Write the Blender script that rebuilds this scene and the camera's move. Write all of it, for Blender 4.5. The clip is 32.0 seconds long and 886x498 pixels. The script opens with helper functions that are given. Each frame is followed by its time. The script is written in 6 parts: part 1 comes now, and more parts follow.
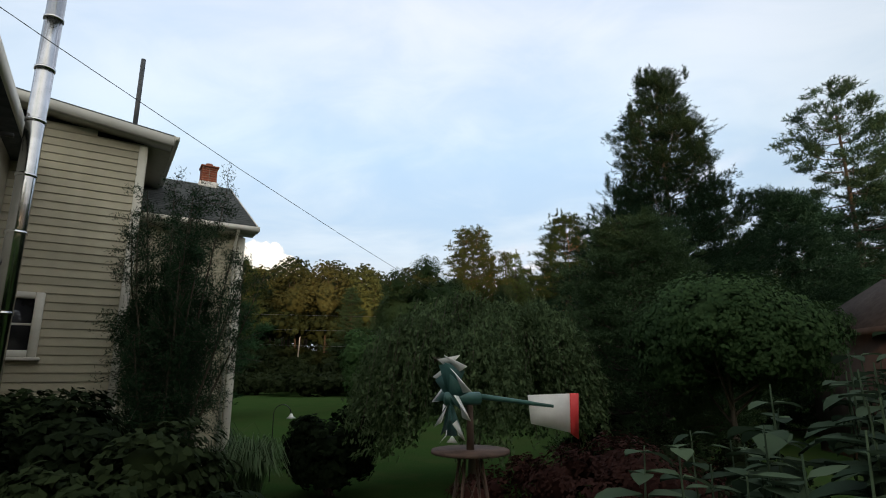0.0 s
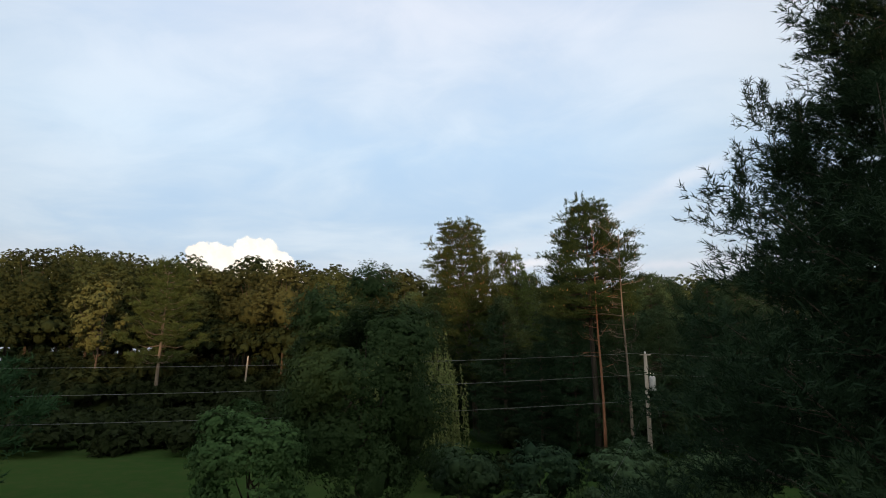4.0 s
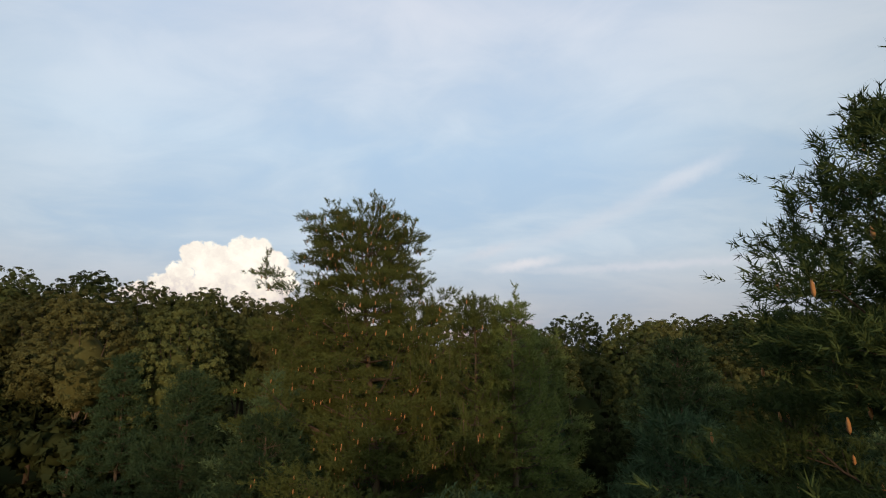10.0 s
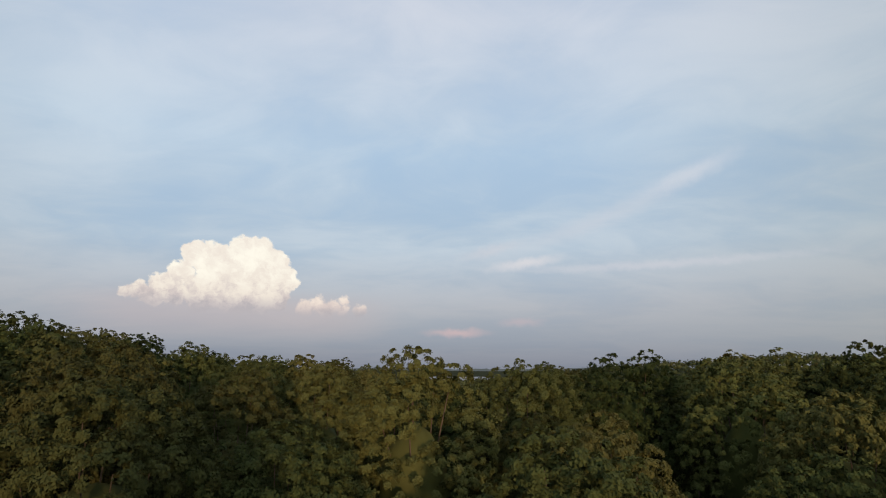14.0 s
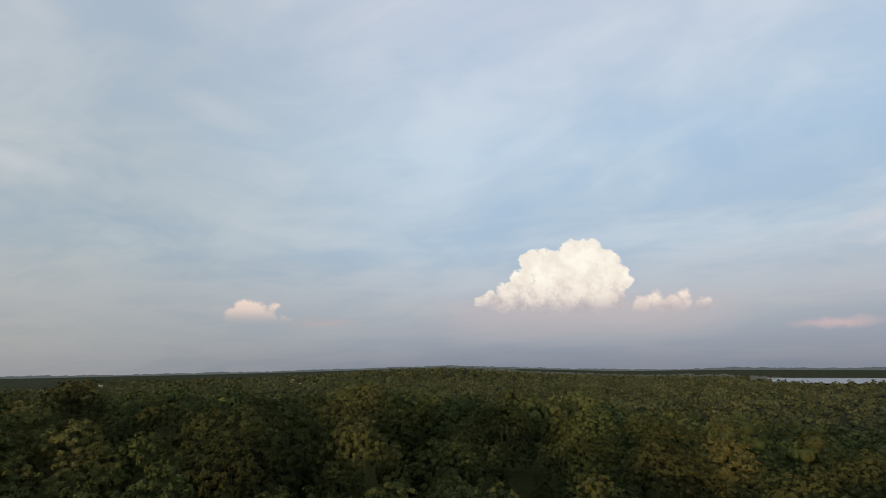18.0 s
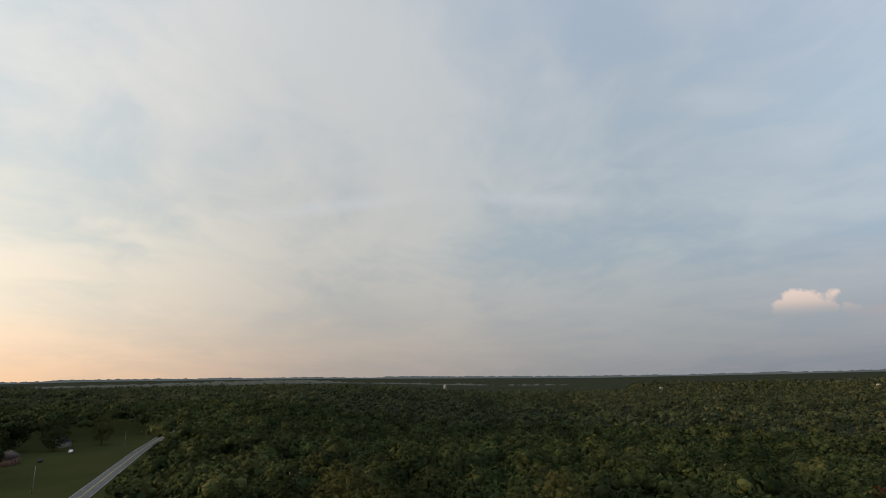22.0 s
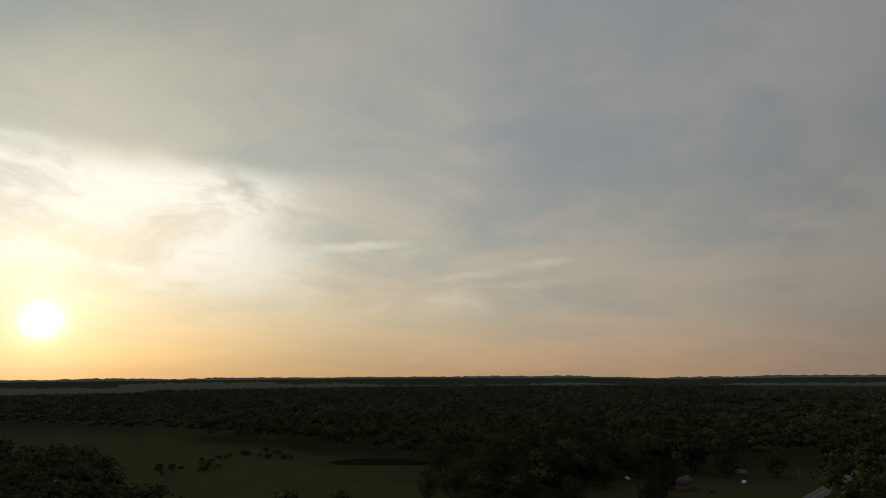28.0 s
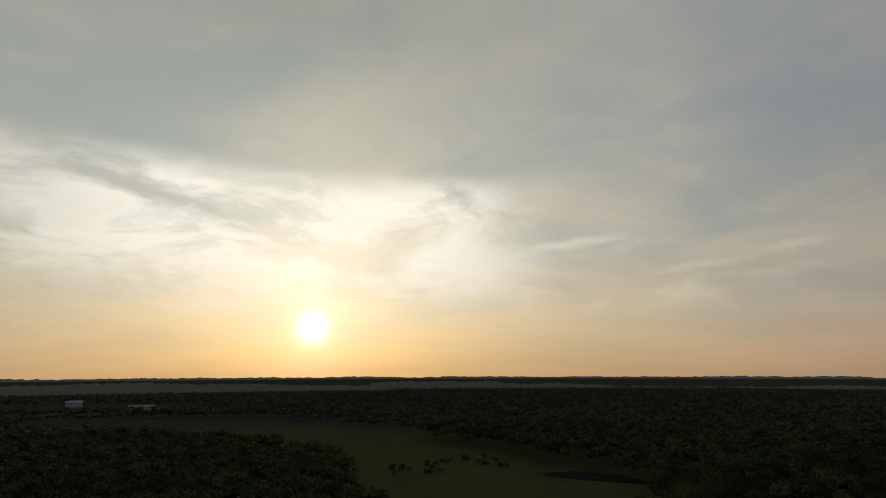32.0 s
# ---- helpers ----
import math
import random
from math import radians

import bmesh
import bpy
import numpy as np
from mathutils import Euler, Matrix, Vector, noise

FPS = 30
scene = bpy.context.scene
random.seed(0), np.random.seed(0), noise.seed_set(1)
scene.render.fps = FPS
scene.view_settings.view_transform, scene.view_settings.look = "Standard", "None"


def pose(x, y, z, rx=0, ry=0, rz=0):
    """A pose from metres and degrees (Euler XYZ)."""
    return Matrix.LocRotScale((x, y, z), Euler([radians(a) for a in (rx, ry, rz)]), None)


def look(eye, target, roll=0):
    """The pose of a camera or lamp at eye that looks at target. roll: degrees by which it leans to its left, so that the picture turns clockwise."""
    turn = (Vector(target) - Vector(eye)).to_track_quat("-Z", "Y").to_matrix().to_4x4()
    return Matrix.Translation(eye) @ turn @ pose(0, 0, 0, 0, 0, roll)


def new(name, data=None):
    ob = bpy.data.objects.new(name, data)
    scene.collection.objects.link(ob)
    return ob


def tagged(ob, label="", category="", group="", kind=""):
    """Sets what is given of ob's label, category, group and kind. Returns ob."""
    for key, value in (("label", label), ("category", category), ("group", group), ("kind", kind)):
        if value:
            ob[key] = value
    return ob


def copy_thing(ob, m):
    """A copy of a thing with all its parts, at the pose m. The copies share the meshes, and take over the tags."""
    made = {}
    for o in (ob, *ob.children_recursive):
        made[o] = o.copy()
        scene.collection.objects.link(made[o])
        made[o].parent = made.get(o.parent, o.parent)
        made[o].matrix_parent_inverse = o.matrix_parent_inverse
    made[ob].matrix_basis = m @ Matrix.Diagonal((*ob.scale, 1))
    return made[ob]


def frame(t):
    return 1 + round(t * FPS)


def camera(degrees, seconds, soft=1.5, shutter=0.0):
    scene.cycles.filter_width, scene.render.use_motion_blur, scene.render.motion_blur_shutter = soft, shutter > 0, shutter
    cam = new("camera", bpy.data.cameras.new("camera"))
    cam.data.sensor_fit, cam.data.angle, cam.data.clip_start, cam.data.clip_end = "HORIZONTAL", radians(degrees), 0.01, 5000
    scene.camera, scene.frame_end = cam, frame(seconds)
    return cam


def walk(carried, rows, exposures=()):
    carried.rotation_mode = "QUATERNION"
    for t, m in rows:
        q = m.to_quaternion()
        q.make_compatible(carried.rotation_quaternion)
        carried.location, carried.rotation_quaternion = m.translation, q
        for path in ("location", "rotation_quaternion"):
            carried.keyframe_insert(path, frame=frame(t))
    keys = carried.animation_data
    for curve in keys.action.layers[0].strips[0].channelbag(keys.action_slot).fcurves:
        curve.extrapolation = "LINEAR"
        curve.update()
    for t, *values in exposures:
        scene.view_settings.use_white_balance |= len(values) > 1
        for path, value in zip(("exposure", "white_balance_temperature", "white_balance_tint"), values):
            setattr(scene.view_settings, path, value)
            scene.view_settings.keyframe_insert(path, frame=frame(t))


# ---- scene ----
# camera and path
cam = camera(78.0, 32.0, 1.0)
PATH = [
    (0.0, pose(-0.00, 0.00, 2.60, 102.69, -0.01, 0.11)),
    (0.5, pose(-0.01, 1.46, 3.03, 102.64, 0.02, 0.06)),
    (1.0, pose(0.10, 3.17, 3.47, 102.61, 0.02, 0.02)),
    (1.5, pose(0.31, 5.15, 3.97, 102.59, 0.01, -0.03)),
    (2.0, pose(0.53, 7.26, 4.52, 102.53, 0.07, -0.09)),
    (2.5, pose(0.78, 9.47, 5.09, 102.46, 0.13, -0.18)),
    (3.0, pose(1.03, 11.75, 5.59, 102.40, 0.13, -0.28)),
    (3.5, pose(1.30, 14.17, 6.08, 102.36, 0.10, -0.37)),
    (5.5, pose(2.52, 24.49, 8.32, 102.33, -0.06, -0.74)),
    (6.0, pose(2.82, 27.29, 9.04, 102.36, -0.04, -0.77)),
    (6.5, pose(3.25, 30.22, 9.84, 102.37, -0.03, -0.80)),
    (7.0, pose(3.76, 33.25, 10.66, 102.38, -0.03, -0.84)),
    (7.5, pose(4.25, 36.37, 11.47, 102.39, -0.01, -0.87)),
    (8.0, pose(4.75, 39.56, 12.31, 102.41, 0.01, -0.91)),
    (8.5, pose(5.30, 42.82, 13.20, 102.42, 0.03, -0.93)),
    (9.0, pose(5.82, 46.11, 14.15, 102.39, 0.02, -0.96)),
    (9.5, pose(6.34, 49.36, 15.06, 102.37, 0.02, -0.98)),
    (10.0, pose(6.79, 52.72, 15.94, 102.33, -0.00, -1.01)),
    (10.5, pose(7.24, 56.14, 16.82, 102.31, -0.02, -1.04)),
    (11.0, pose(7.70, 59.60, 17.73, 102.27, -0.03, -1.06)),
    (11.5, pose(8.06, 63.10, 18.52, 102.20, -0.04, -1.06)),
    (12.0, pose(8.35, 66.63, 19.26, 102.16, -0.06, -1.05)),
    (12.5, pose(8.58, 70.14, 20.04, 102.21, -0.13, -1.00)),
    (13.0, pose(8.92, 73.54, 20.76, 102.24, -0.16, -1.10)),
    (13.5, pose(9.16, 76.97, 21.41, 102.23, -0.11, -1.01)),
    (15.5, pose(9.75, 90.68, 24.05, 102.24, 0.12, 0.71)),
    (16.0, pose(9.78, 94.05, 25.06, 102.19, 0.19, 4.76)),
    (16.5, pose(9.57, 97.43, 26.33, 102.27, 0.26, 10.95)),
    (17.0, pose(9.06, 100.83, 27.76, 102.25, 0.33, 18.03)),
    (17.5, pose(8.32, 104.24, 29.21, 102.31, 0.43, 25.51)),
    (18.0, pose(7.35, 107.63, 30.69, 102.30, 0.53, 33.35)),
    (18.5, pose(6.12, 110.91, 32.25, 102.35, 0.60, 41.11)),
    (19.0, pose(4.67, 113.97, 33.85, 102.34, 0.67, 48.08)),
    (19.5, pose(3.10, 116.82, 35.43, 102.38, 0.75, 54.59)),
    (20.0, pose(1.42, 119.63, 36.91, 102.47, 0.80, 61.10)),
    (20.5, pose(-0.29, 122.45, 38.41, 102.56, 0.81, 67.73)),
    (21.0, pose(-2.13, 124.75, 39.91, 102.59, 0.88, 73.96)),
    (21.5, pose(-4.15, 126.41, 41.38, 102.69, 0.92, 80.12)),
    (22.0, pose(-6.23, 127.88, 42.87, 102.78, 0.85, 86.17)),
    (22.5, pose(-8.52, 129.37, 44.32, 102.89, 0.77, 92.51)),
    (23.0, pose(-11.16, 131.04, 45.82, 102.92, 0.76, 99.00)),
    (23.5, pose(-14.08, 132.73, 47.35, 102.92, 0.85, 105.36)),
    (24.0, pose(-17.06, 134.16, 48.91, 102.90, 0.98, 111.18)),
    (24.5, pose(-20.00, 135.42, 50.49, 102.90, 1.08, 116.45)),
    (25.0, pose(-22.84, 136.56, 52.06, 102.89, 1.08, 121.40)),
    (25.5, pose(-25.50, 137.61, 53.64, 102.88, 0.85, 126.27)),
    (27.5, pose(-35.08, 140.89, 59.65, 102.91, 0.61, 145.87)),
    (28.0, pose(-37.20, 141.47, 61.11, 102.90, 0.51, 150.79)),
    (28.5, pose(-39.06, 141.80, 62.43, 102.90, 0.54, 155.47)),
    (29.0, pose(-40.74, 141.91, 63.58, 102.87, 0.48, 159.77)),
    (29.5, pose(-42.41, 141.85, 64.53, 102.90, 0.51, 163.59)),
    (30.0, pose(-44.06, 141.61, 65.34, 102.89, 0.47, 167.23)),
    (30.5, pose(-45.73, 141.22, 66.13, 102.92, 0.39, 170.16)),
    (31.0, pose(-47.41, 140.76, 66.87, 102.88, 0.33, 171.90)),
    (31.5, pose(-49.15, 140.28, 67.60, 102.86, 0.24, 172.94)),
    (32.0, pose(-50.93, 139.82, 68.32, 102.90, 0.28, 173.61)),
]
walk(cam, PATH, exposures=[(0.0, 0.38), (3.0, 0.30), (6.0, 0.15), (9.0, 0.05), (11.0, 0.0), (13.0, -0.10), (16.0, -0.09), (19.0, -0.12), (23.0, -0.33), (25.5, -0.98), (28.0, -1.6), (32.0, -1.64)])

# ---- sky, sun ----
SUN_AZ, SUN_EL = 186.9, 4.7
sun_dir = Vector((-math.sin(radians(SUN_AZ)) * math.cos(radians(SUN_EL)), math.cos(radians(SUN_AZ)) * math.cos(radians(SUN_EL)), math.sin(radians(SUN_EL))))


class Nodes:
    """Short forms for building a node tree."""

    def __init__(self, tree):
        self.t = tree

    def add(self, kind, **props):
        n = self.t.nodes.new(kind)
        if "operation" in props:
            n.operation = props["operation"]
        if "use_clamp" in props:
            n.use_clamp = props["use_clamp"]
        if "interpolation_type" in props:
            n.interpolation_type = props["interpolation_type"]
        if "data_type" in props:
            n.data_type = props["data_type"]
        if "blend_type" in props:
            n.blend_type = props["blend_type"]
        if "sky_type" in props:
            n.sky_type = props["sky_type"]
            n.sun_disc = False
        return n

    def link(self, a, b):
        self.t.links.new(a, b)

    def put(self, sock, v):
        if hasattr(v, "is_linked"):
            self.t.links.new(v, sock)
        else:
            sock.default_value = v

    def m(self, op, a, b=None, c=None, clamp=False):
        n = self.add("ShaderNodeMath", operation=op, use_clamp=clamp)
        for i, v in enumerate((a, b, c)):
            if v is not None:
                self.put(n.inputs[i], v)
        return n.outputs[0]

    def v(self, op, a, b=None, scale=None):
        n = self.add("ShaderNodeVectorMath", operation=op)
        self.put(n.inputs[0], a)
        if b is not None:
            self.put(n.inputs[1], b)
        if scale is not None:
            self.put(n.inputs[3], scale)
        return n.outputs["Value"] if op in ("DOT_PRODUCT", "DISTANCE", "LENGTH") else n.outputs[0]

    def step(self, x, lo, hi, to0=0.0, to1=1.0):
        n = self.add("ShaderNodeMapRange", interpolation_type="SMOOTHSTEP")
        self.put(n.inputs[0], x)
        n.inputs[1].default_value, n.inputs[2].default_value, n.inputs[3].default_value, n.inputs[4].default_value = lo, hi, to0, to1
        return n.outputs[0]

    def xyz(self, x, y, z):
        n = self.add("ShaderNodeCombineXYZ")
        for i, v in enumerate((x, y, z)):
            self.put(n.inputs[i], v)
        return n.outputs[0]

    def mix(self, f, a, b, blend="MIX"):
        n = self.add("ShaderNodeMix", data_type="RGBA", blend_type=blend)
        self.put(n.inputs[0], f)
        for s, v in ((n.inputs[6], a), (n.inputs[7], b)):
            self.put(s, v if hasattr(v, "is_linked") else (*v, 1.0))
        return n.outputs[2]

    def ramp(self, f, stops, interp="LINEAR"):
        n = self.add("ShaderNodeValToRGB")
        self.put(n.inputs[0], f)
        cr = n.color_ramp
        cr.interpolation = interp
        while len(cr.elements) < len(stops):
            cr.elements.new(0.5)
        for e, (p, c) in zip(cr.elements, stops):
            e.position = p
            e.color = (*c, 1.0)
        return n.outputs[0]

    def noise(self, vec, scale, detail=4.0, rough=0.55, distort=0.0, color=False):
        n = self.add("ShaderNodeTexNoise")
        if vec is not None:
            self.put(n.inputs["Vector"], vec)
        n.inputs["Scale"].default_value, n.inputs["Detail"].default_value = scale, detail
        n.inputs["Roughness"].default_value, n.inputs["Distortion"].default_value = rough, distort
        return n.outputs["Color" if color else "Fac"]


def make_world():
    world = bpy.data.worlds.new("evening_sky")
    scene.world = world
    world.use_nodes = True
    k = Nodes(world.node_tree)
    bg = world.node_tree.nodes["Background"]
    sky = k.add("ShaderNodeTexSky", sky_type="NISHITA")
    sky.sun_elevation, sky.sun_rotation = radians(SUN_EL), radians(360 - SUN_AZ)
    sky.air_density, sky.dust_density, sky.ozone_density = 1.0, 2.0, 1.5
    d = k.v("NORMALIZE", k.add("ShaderNodeTexCoord").outputs["Generated"])
    sep = k.add("ShaderNodeSeparateXYZ")
    k.link(d, sep.inputs[0])
    x, y, z = sep.outputs
    el = k.m("DEGREES", k.m("ARCSINE", z))
    az = k.m("DEGREES", k.m("ARCTAN2", k.m("MULTIPLY", x, -1.0), y))
    flat = k.m("SQRT", k.m("ADD", k.m("MULTIPLY", x, x), k.m("ADD", k.m("MULTIPLY", y, y), 1e-5)))
    h = (sun_dir.xy).normalized()
    c = k.m("DIVIDE", k.m("ADD", k.m("MULTIPLY", x, h.x), k.m("MULTIPLY", y, h.y)), flat)
    e = k.m("DIVIDE", el, 50.0, clamp=True)
    # high cloud sheet: streaks seen in perspective
    over = k.m("ADD", k.m("MAXIMUM", z, 0.0), 0.16)
    plan = k.xyz(k.m("DIVIDE", x, over), k.m("DIVIDE", y, over), 0.0)
    turn = k.add("ShaderNodeMapping")
    turn.inputs["Rotation"].default_value[2] = radians(-32)
    turn.inputs["Scale"].default_value = (0.72, 1.0, 1.0)
    k.link(plan, turn.inputs["Vector"])
    bend = k.v("SUBTRACT", k.noise(plan, 0.5, 2.0, 0.5, color=True), (0.5, 0.5, 0.5))
    lay = k.v("ADD", turn.outputs[0], k.v("SCALE", bend, scale=0.9))
    broad = k.noise(lay, 0.95, 4.0, 0.55, 0.2)
    fine = k.noise(lay, 3.4, 7.0, 0.62, 0.5)
    sheet = k.m("ADD", k.m("MULTIPLY", broad, 0.72), k.m("MULTIPLY", fine, 0.28))
    # clear-air tones by the angle from the sun's bearing, each from the horizon up
    off = k.m("DEGREES", k.m("ARCCOSINE", k.m("MINIMUM", k.m("MAXIMUM", c, -1.0), 1.0)))
    levels = (0.0, .05, .12, .24, .44, .7, 1.0)
    tones = (
        (0.0, ((2.6, 1.6, .66), (3.0, 2.1, .98), (3.2, 2.6, 1.62), (2.7, 2.5, 1.95), (1.75, 1.74, 1.45), (1.2, 1.22, 1.06), (.95, .98, .90))),
        (27.0, ((1.80, 1.15, .60), (1.88, 1.38, .80), (1.85, 1.56, 1.08), (1.70, 1.60, 1.29), (1.38, 1.38, 1.22), (1.12, 1.14, 1.06), (.95, .99, .96))),
        (50.0, ((1.45, .94, .56), (1.5, 1.08, .73), (1.36, 1.16, .90), (1.16, 1.11, .96), (1.02, 1.03, .99), (.94, .98, .98), (.88, .94, .98))),
        (88.0, ((.56, .48, .42), (.60, .53, .47), (.61, .58, .54), (.63, .64, .62), (.64, .68, .70), (.64, .70, .75), (.62, .69, .77))),
        (122.0, ((.35, .37, .40), (.40, .43, .46), (.44, .48, .52), (.48, .56, .62), (.50, .59, .67), (.57, .64, .73), (.60, .67, .77))),
        (154.0, ((.27, .30, .37), (.36, .40, .48), (.49, .52, .59), (.54, .65, .77), (.58, .72, .87), (.65, .73, .86), (.67, .72, .83))),
    )
    col = None
    for i, (angle, stops) in enumerate(tones):
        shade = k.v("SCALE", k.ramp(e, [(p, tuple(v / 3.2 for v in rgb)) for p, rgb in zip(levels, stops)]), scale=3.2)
        col = shade if col is None else k.mix(k.step(off, tones[i - 1][0] - 4.0, angle + 5.0), col, shade)
    # lighter and greyer streaks in the sheet
    amount = k.step(sheet, 0.35, 0.61)
    thick = k.ramp(amount, [(0.0, (.84, .91, .98)), (.45, (.98, .99, 1.0)), (1.0, (1.17, 1.11, 1.06))])
    haze_low = k.step(el, 2.0, 14.0, 0.35, 1.0)
    col = k.mix(haze_low, col, k.mix(1.0, col, thick, "MULTIPLY"))
    # lit cloud bank over the sun
    pos = k.xyz(az, el, 0.0)
    around = k.xyz(k.m("MODULO", k.m("ADD", az, 360.0), 360.0), k.m("MULTIPLY", el, 2.6), 0.0)
    swirl = k.v("SUBTRACT", k.noise(around, 0.07, 5.0, 0.6, color=True), (0.5, 0.5, 0.5))
    drift = k.v("ADD", around, k.v("SCALE", swirl, scale=6.5))
    wisps = k.noise(drift, 0.085, 8.0, 0.62, 0.4)
    parted = k.add("ShaderNodeSeparateXYZ")
    k.link(drift, parted.inputs[0])
    bank_el = k.m("DIVIDE", parted.outputs[1], 2.6)
    bank = k.m("MULTIPLY", k.m("MULTIPLY", k.step(bank_el, 5.0, 12.5), k.step(bank_el, 21.4, 17.2)), k.m("MULTIPLY", k.step(parted.outputs[0], 159.0, 176.0), k.step(parted.outputs[0], 226.0, 200.0)))
    bright = k.m("MULTIPLY", bank, k.step(wisps, 0.32, 0.64, 0.10, 1.0))
    col = k.mix(k.m("MULTIPLY", bright, 0.9), col, (3.7, 3.5, 3.05))
    veil = k.m("MULTIPLY", k.m("MULTIPLY", k.step(off, 60.0, 20.0), k.step(el, 4.0, 9.0)), k.m("MULTIPLY", k.step(el, 19.0, 12.0), k.step(wisps, 0.52, 0.70)))
    col = k.mix(k.m("MULTIPLY", veil, 0.5), col, (2.5, 2.3, 1.85))
    # sun's own haze
    ang = k.m("DEGREES", k.m("ARCCOSINE", k.v("DOT_PRODUCT", d, tuple(sun_dir))))
    disc = k.m("ADD", k.m("MULTIPLY", k.m("POWER", 2.718, k.m("MULTIPLY", k.m("MULTIPLY", ang, ang), -0.75)), 7.0), k.m("MULTIPLY", k.m("POWER", 2.718, k.m("MULTIPLY", ang, -0.32)), 1.3))
    col = k.v("ADD", col, k.v("SCALE", (1.0, .94, .76), scale=disc))
    # heaps of cumulus opposite the sun
    warp = k.v("SUBTRACT", k.noise(pos, 0.75, 6.0, 0.60, color=True), (0.5, 0.5, 0.5))
    pos2 = k.v("ADD", pos, k.v("SCALE", warp, scale=1.7))

    def heap(blobs):
        best = -9.0
        for a, b, r in blobs:
            v = k.m("SUBTRACT", r, k.v("DISTANCE", pos2, (a, b, 0.0)))
            best = v if best == -9.0 else k.m("SMOOTH_MAX", best, v, 0.25)
        return best

    main = heap([(19.6, 11.5, 1.33), (18.0, 10.9, 1.85), (16.4, 10.0, 1.63), (15.6, 8.5, 1.63), (18.8, 8.4, 2.67), (21.6, 9.5, 2.37), (23.9, 10.6, 1.33), (22.5, 10.9, 1.11), (25.1, 8.7, 1.33), (26.6, 7.6, 1.19), (28.3, 7.1, 0.89), (29.4, 6.8, 0.67), (22.8, 7.0, 1.93), (25.5, 6.8, 1.33), (27.2, 6.5, 1.04), (20.1, 6.7, 1.93), (17.8, 6.8, 1.93), (16.1, 7.0, 1.48)])
    shoulder = heap([(13.2, 5.8, 0.89), (12.1, 6.3, 0.96), (10.4, 6.3, 0.81), (9.3, 6.7, 0.52), (11.2, 5.6, 1.04), (9.4, 5.7, 0.74), (7.7, 5.6, 0.81)])
    west = heap([(54.1, 5.0, 1.16), (53.2, 5.8, 1.16), (52.1, 5.6, 1.16), (50.5, 6.0, 0.57), (51.0, 5.0, 0.87), (52.9, 4.8, 1.16), (49.4, 4.6, 0.77)])
    tone = k.noise(pos2, 0.5, 5.0, 0.65)
    lit = k.ramp(k.m("ADD", k.step(el, 4.6, 9.6, 0.0, 0.74), k.step(tone, 0.32, 0.66, -0.16, 0.26)), [(0.0, (.52, .47, .50)), (.28, (.76, .66, .64)), (.6, (1.03, .92, .81)), (1.0, (1.20, 1.13, .98))])
    haze = k.m("MULTIPLY", k.m("MULTIPLY", k.step(az, 2.0, 12.0), k.step(az, 38.0, 27.0)), k.m("MULTIPLY", k.step(el, 1.8, 5.0), k.step(el, 8.0, 5.6)))
    col = k.mix(k.m("MULTIPLY", haze, 0.45), col, (.66, .54, .55))
    col = k.mix(k.m("MULTIPLY", k.step(main, -.08, .22), k.step(el, 4.6, 7.0)), col, lit)
    pink = k.ramp(k.m("ADD", k.step(el, 4.6, 7.2), k.step(tone, 0.35, 0.65, -0.2, 0.2)), [(0.0, (.52, .46, .49)), (.5, (.80, .67, .64)), (1.0, (1.05, .90, .79))])
    col = k.mix(k.m("MULTIPLY", k.step(shoulder, -.1, .3), k.step(el, 4.6, 6.4)), col, pink)
    col = k.mix(k.m("MULTIPLY", k.step(west, -.1, .35), k.step(el, 4.2, 5.8)), col, k.ramp(k.step(el, 4.2, 6.8), [(0.0, (.55, .50, .50)), (1.0, (1.0, .79, .70))]))
    # thin pink and white bars low in the sky
    pos3 = k.v("ADD", pos, k.v("SCALE", warp, scale=1.0))
    for a, b, ra, rb, rise, tint, f in ((-2.3, 3.55, 3.4, .5, 0.0, (.72, .54, .56), .8), (-9.0, 4.6, 2.4, .5, 0.0, (.62, .52, .57), .6), (-9.6, 10.6, 4.2, .6, -.12, (.88, .84, .86), .75), (-26.0, 18.2, 5.2, 1.0, -.30, (.84, .85, .90), .55), (-17.0, 14.6, 11.0, 1.1, -.32, (.72, .75, .82), .45), (-22.0, 9.9, 15.0, .5, .0, (.76, .75, .81), .5), (-6.0, 12.0, 3.6, .7, -.22, (.78, .76, .80), .5), (45.5, 4.6, 4.0, .5, 0.0, (.55, .47, .48), .6), (160.0, 13.0, 5.5, .6, -.08, (2.7, 2.55, 2.15), .5), (148.5, 10.0, 5.0, .5, -.08, (2.1, 1.9, 1.5), .45), (143.0, 9.0, 8.0, .45, 0.0, (1.7, 1.5, 1.15), .45), (140.0, 11.2, 3.0, .5, -.08, (1.9, 1.75, 1.4), .5), (98.0, 17.0, 11.0, .9, -.16, (.80, .83, .86), .35), (76.0, 17.5, 8.0, .9, .10, (.72, .76, .82), .4)):
        off = k.v("SUBTRACT", pos3, (a, b, 0.0))
        u = k.v("DOT_PRODUCT", off, (1.0 / ra, 0.0, 0.0))
        w = k.v("DOT_PRODUCT", off, (-rise / rb, 1.0 / rb, 0.0))
        dist = k.v("LENGTH", k.xyz(u, w, 0.0))
        col = k.mix(k.m("MULTIPLY", k.step(dist, 1.35, 0.0), f), col, tint)
    clear = k.v("SCALE", sky.outputs[0], scale=0.12)
    col = k.mix(0.12, col, clear)
    k.link(col, bg.inputs[0])
    bg.inputs[1].default_value = 1.0


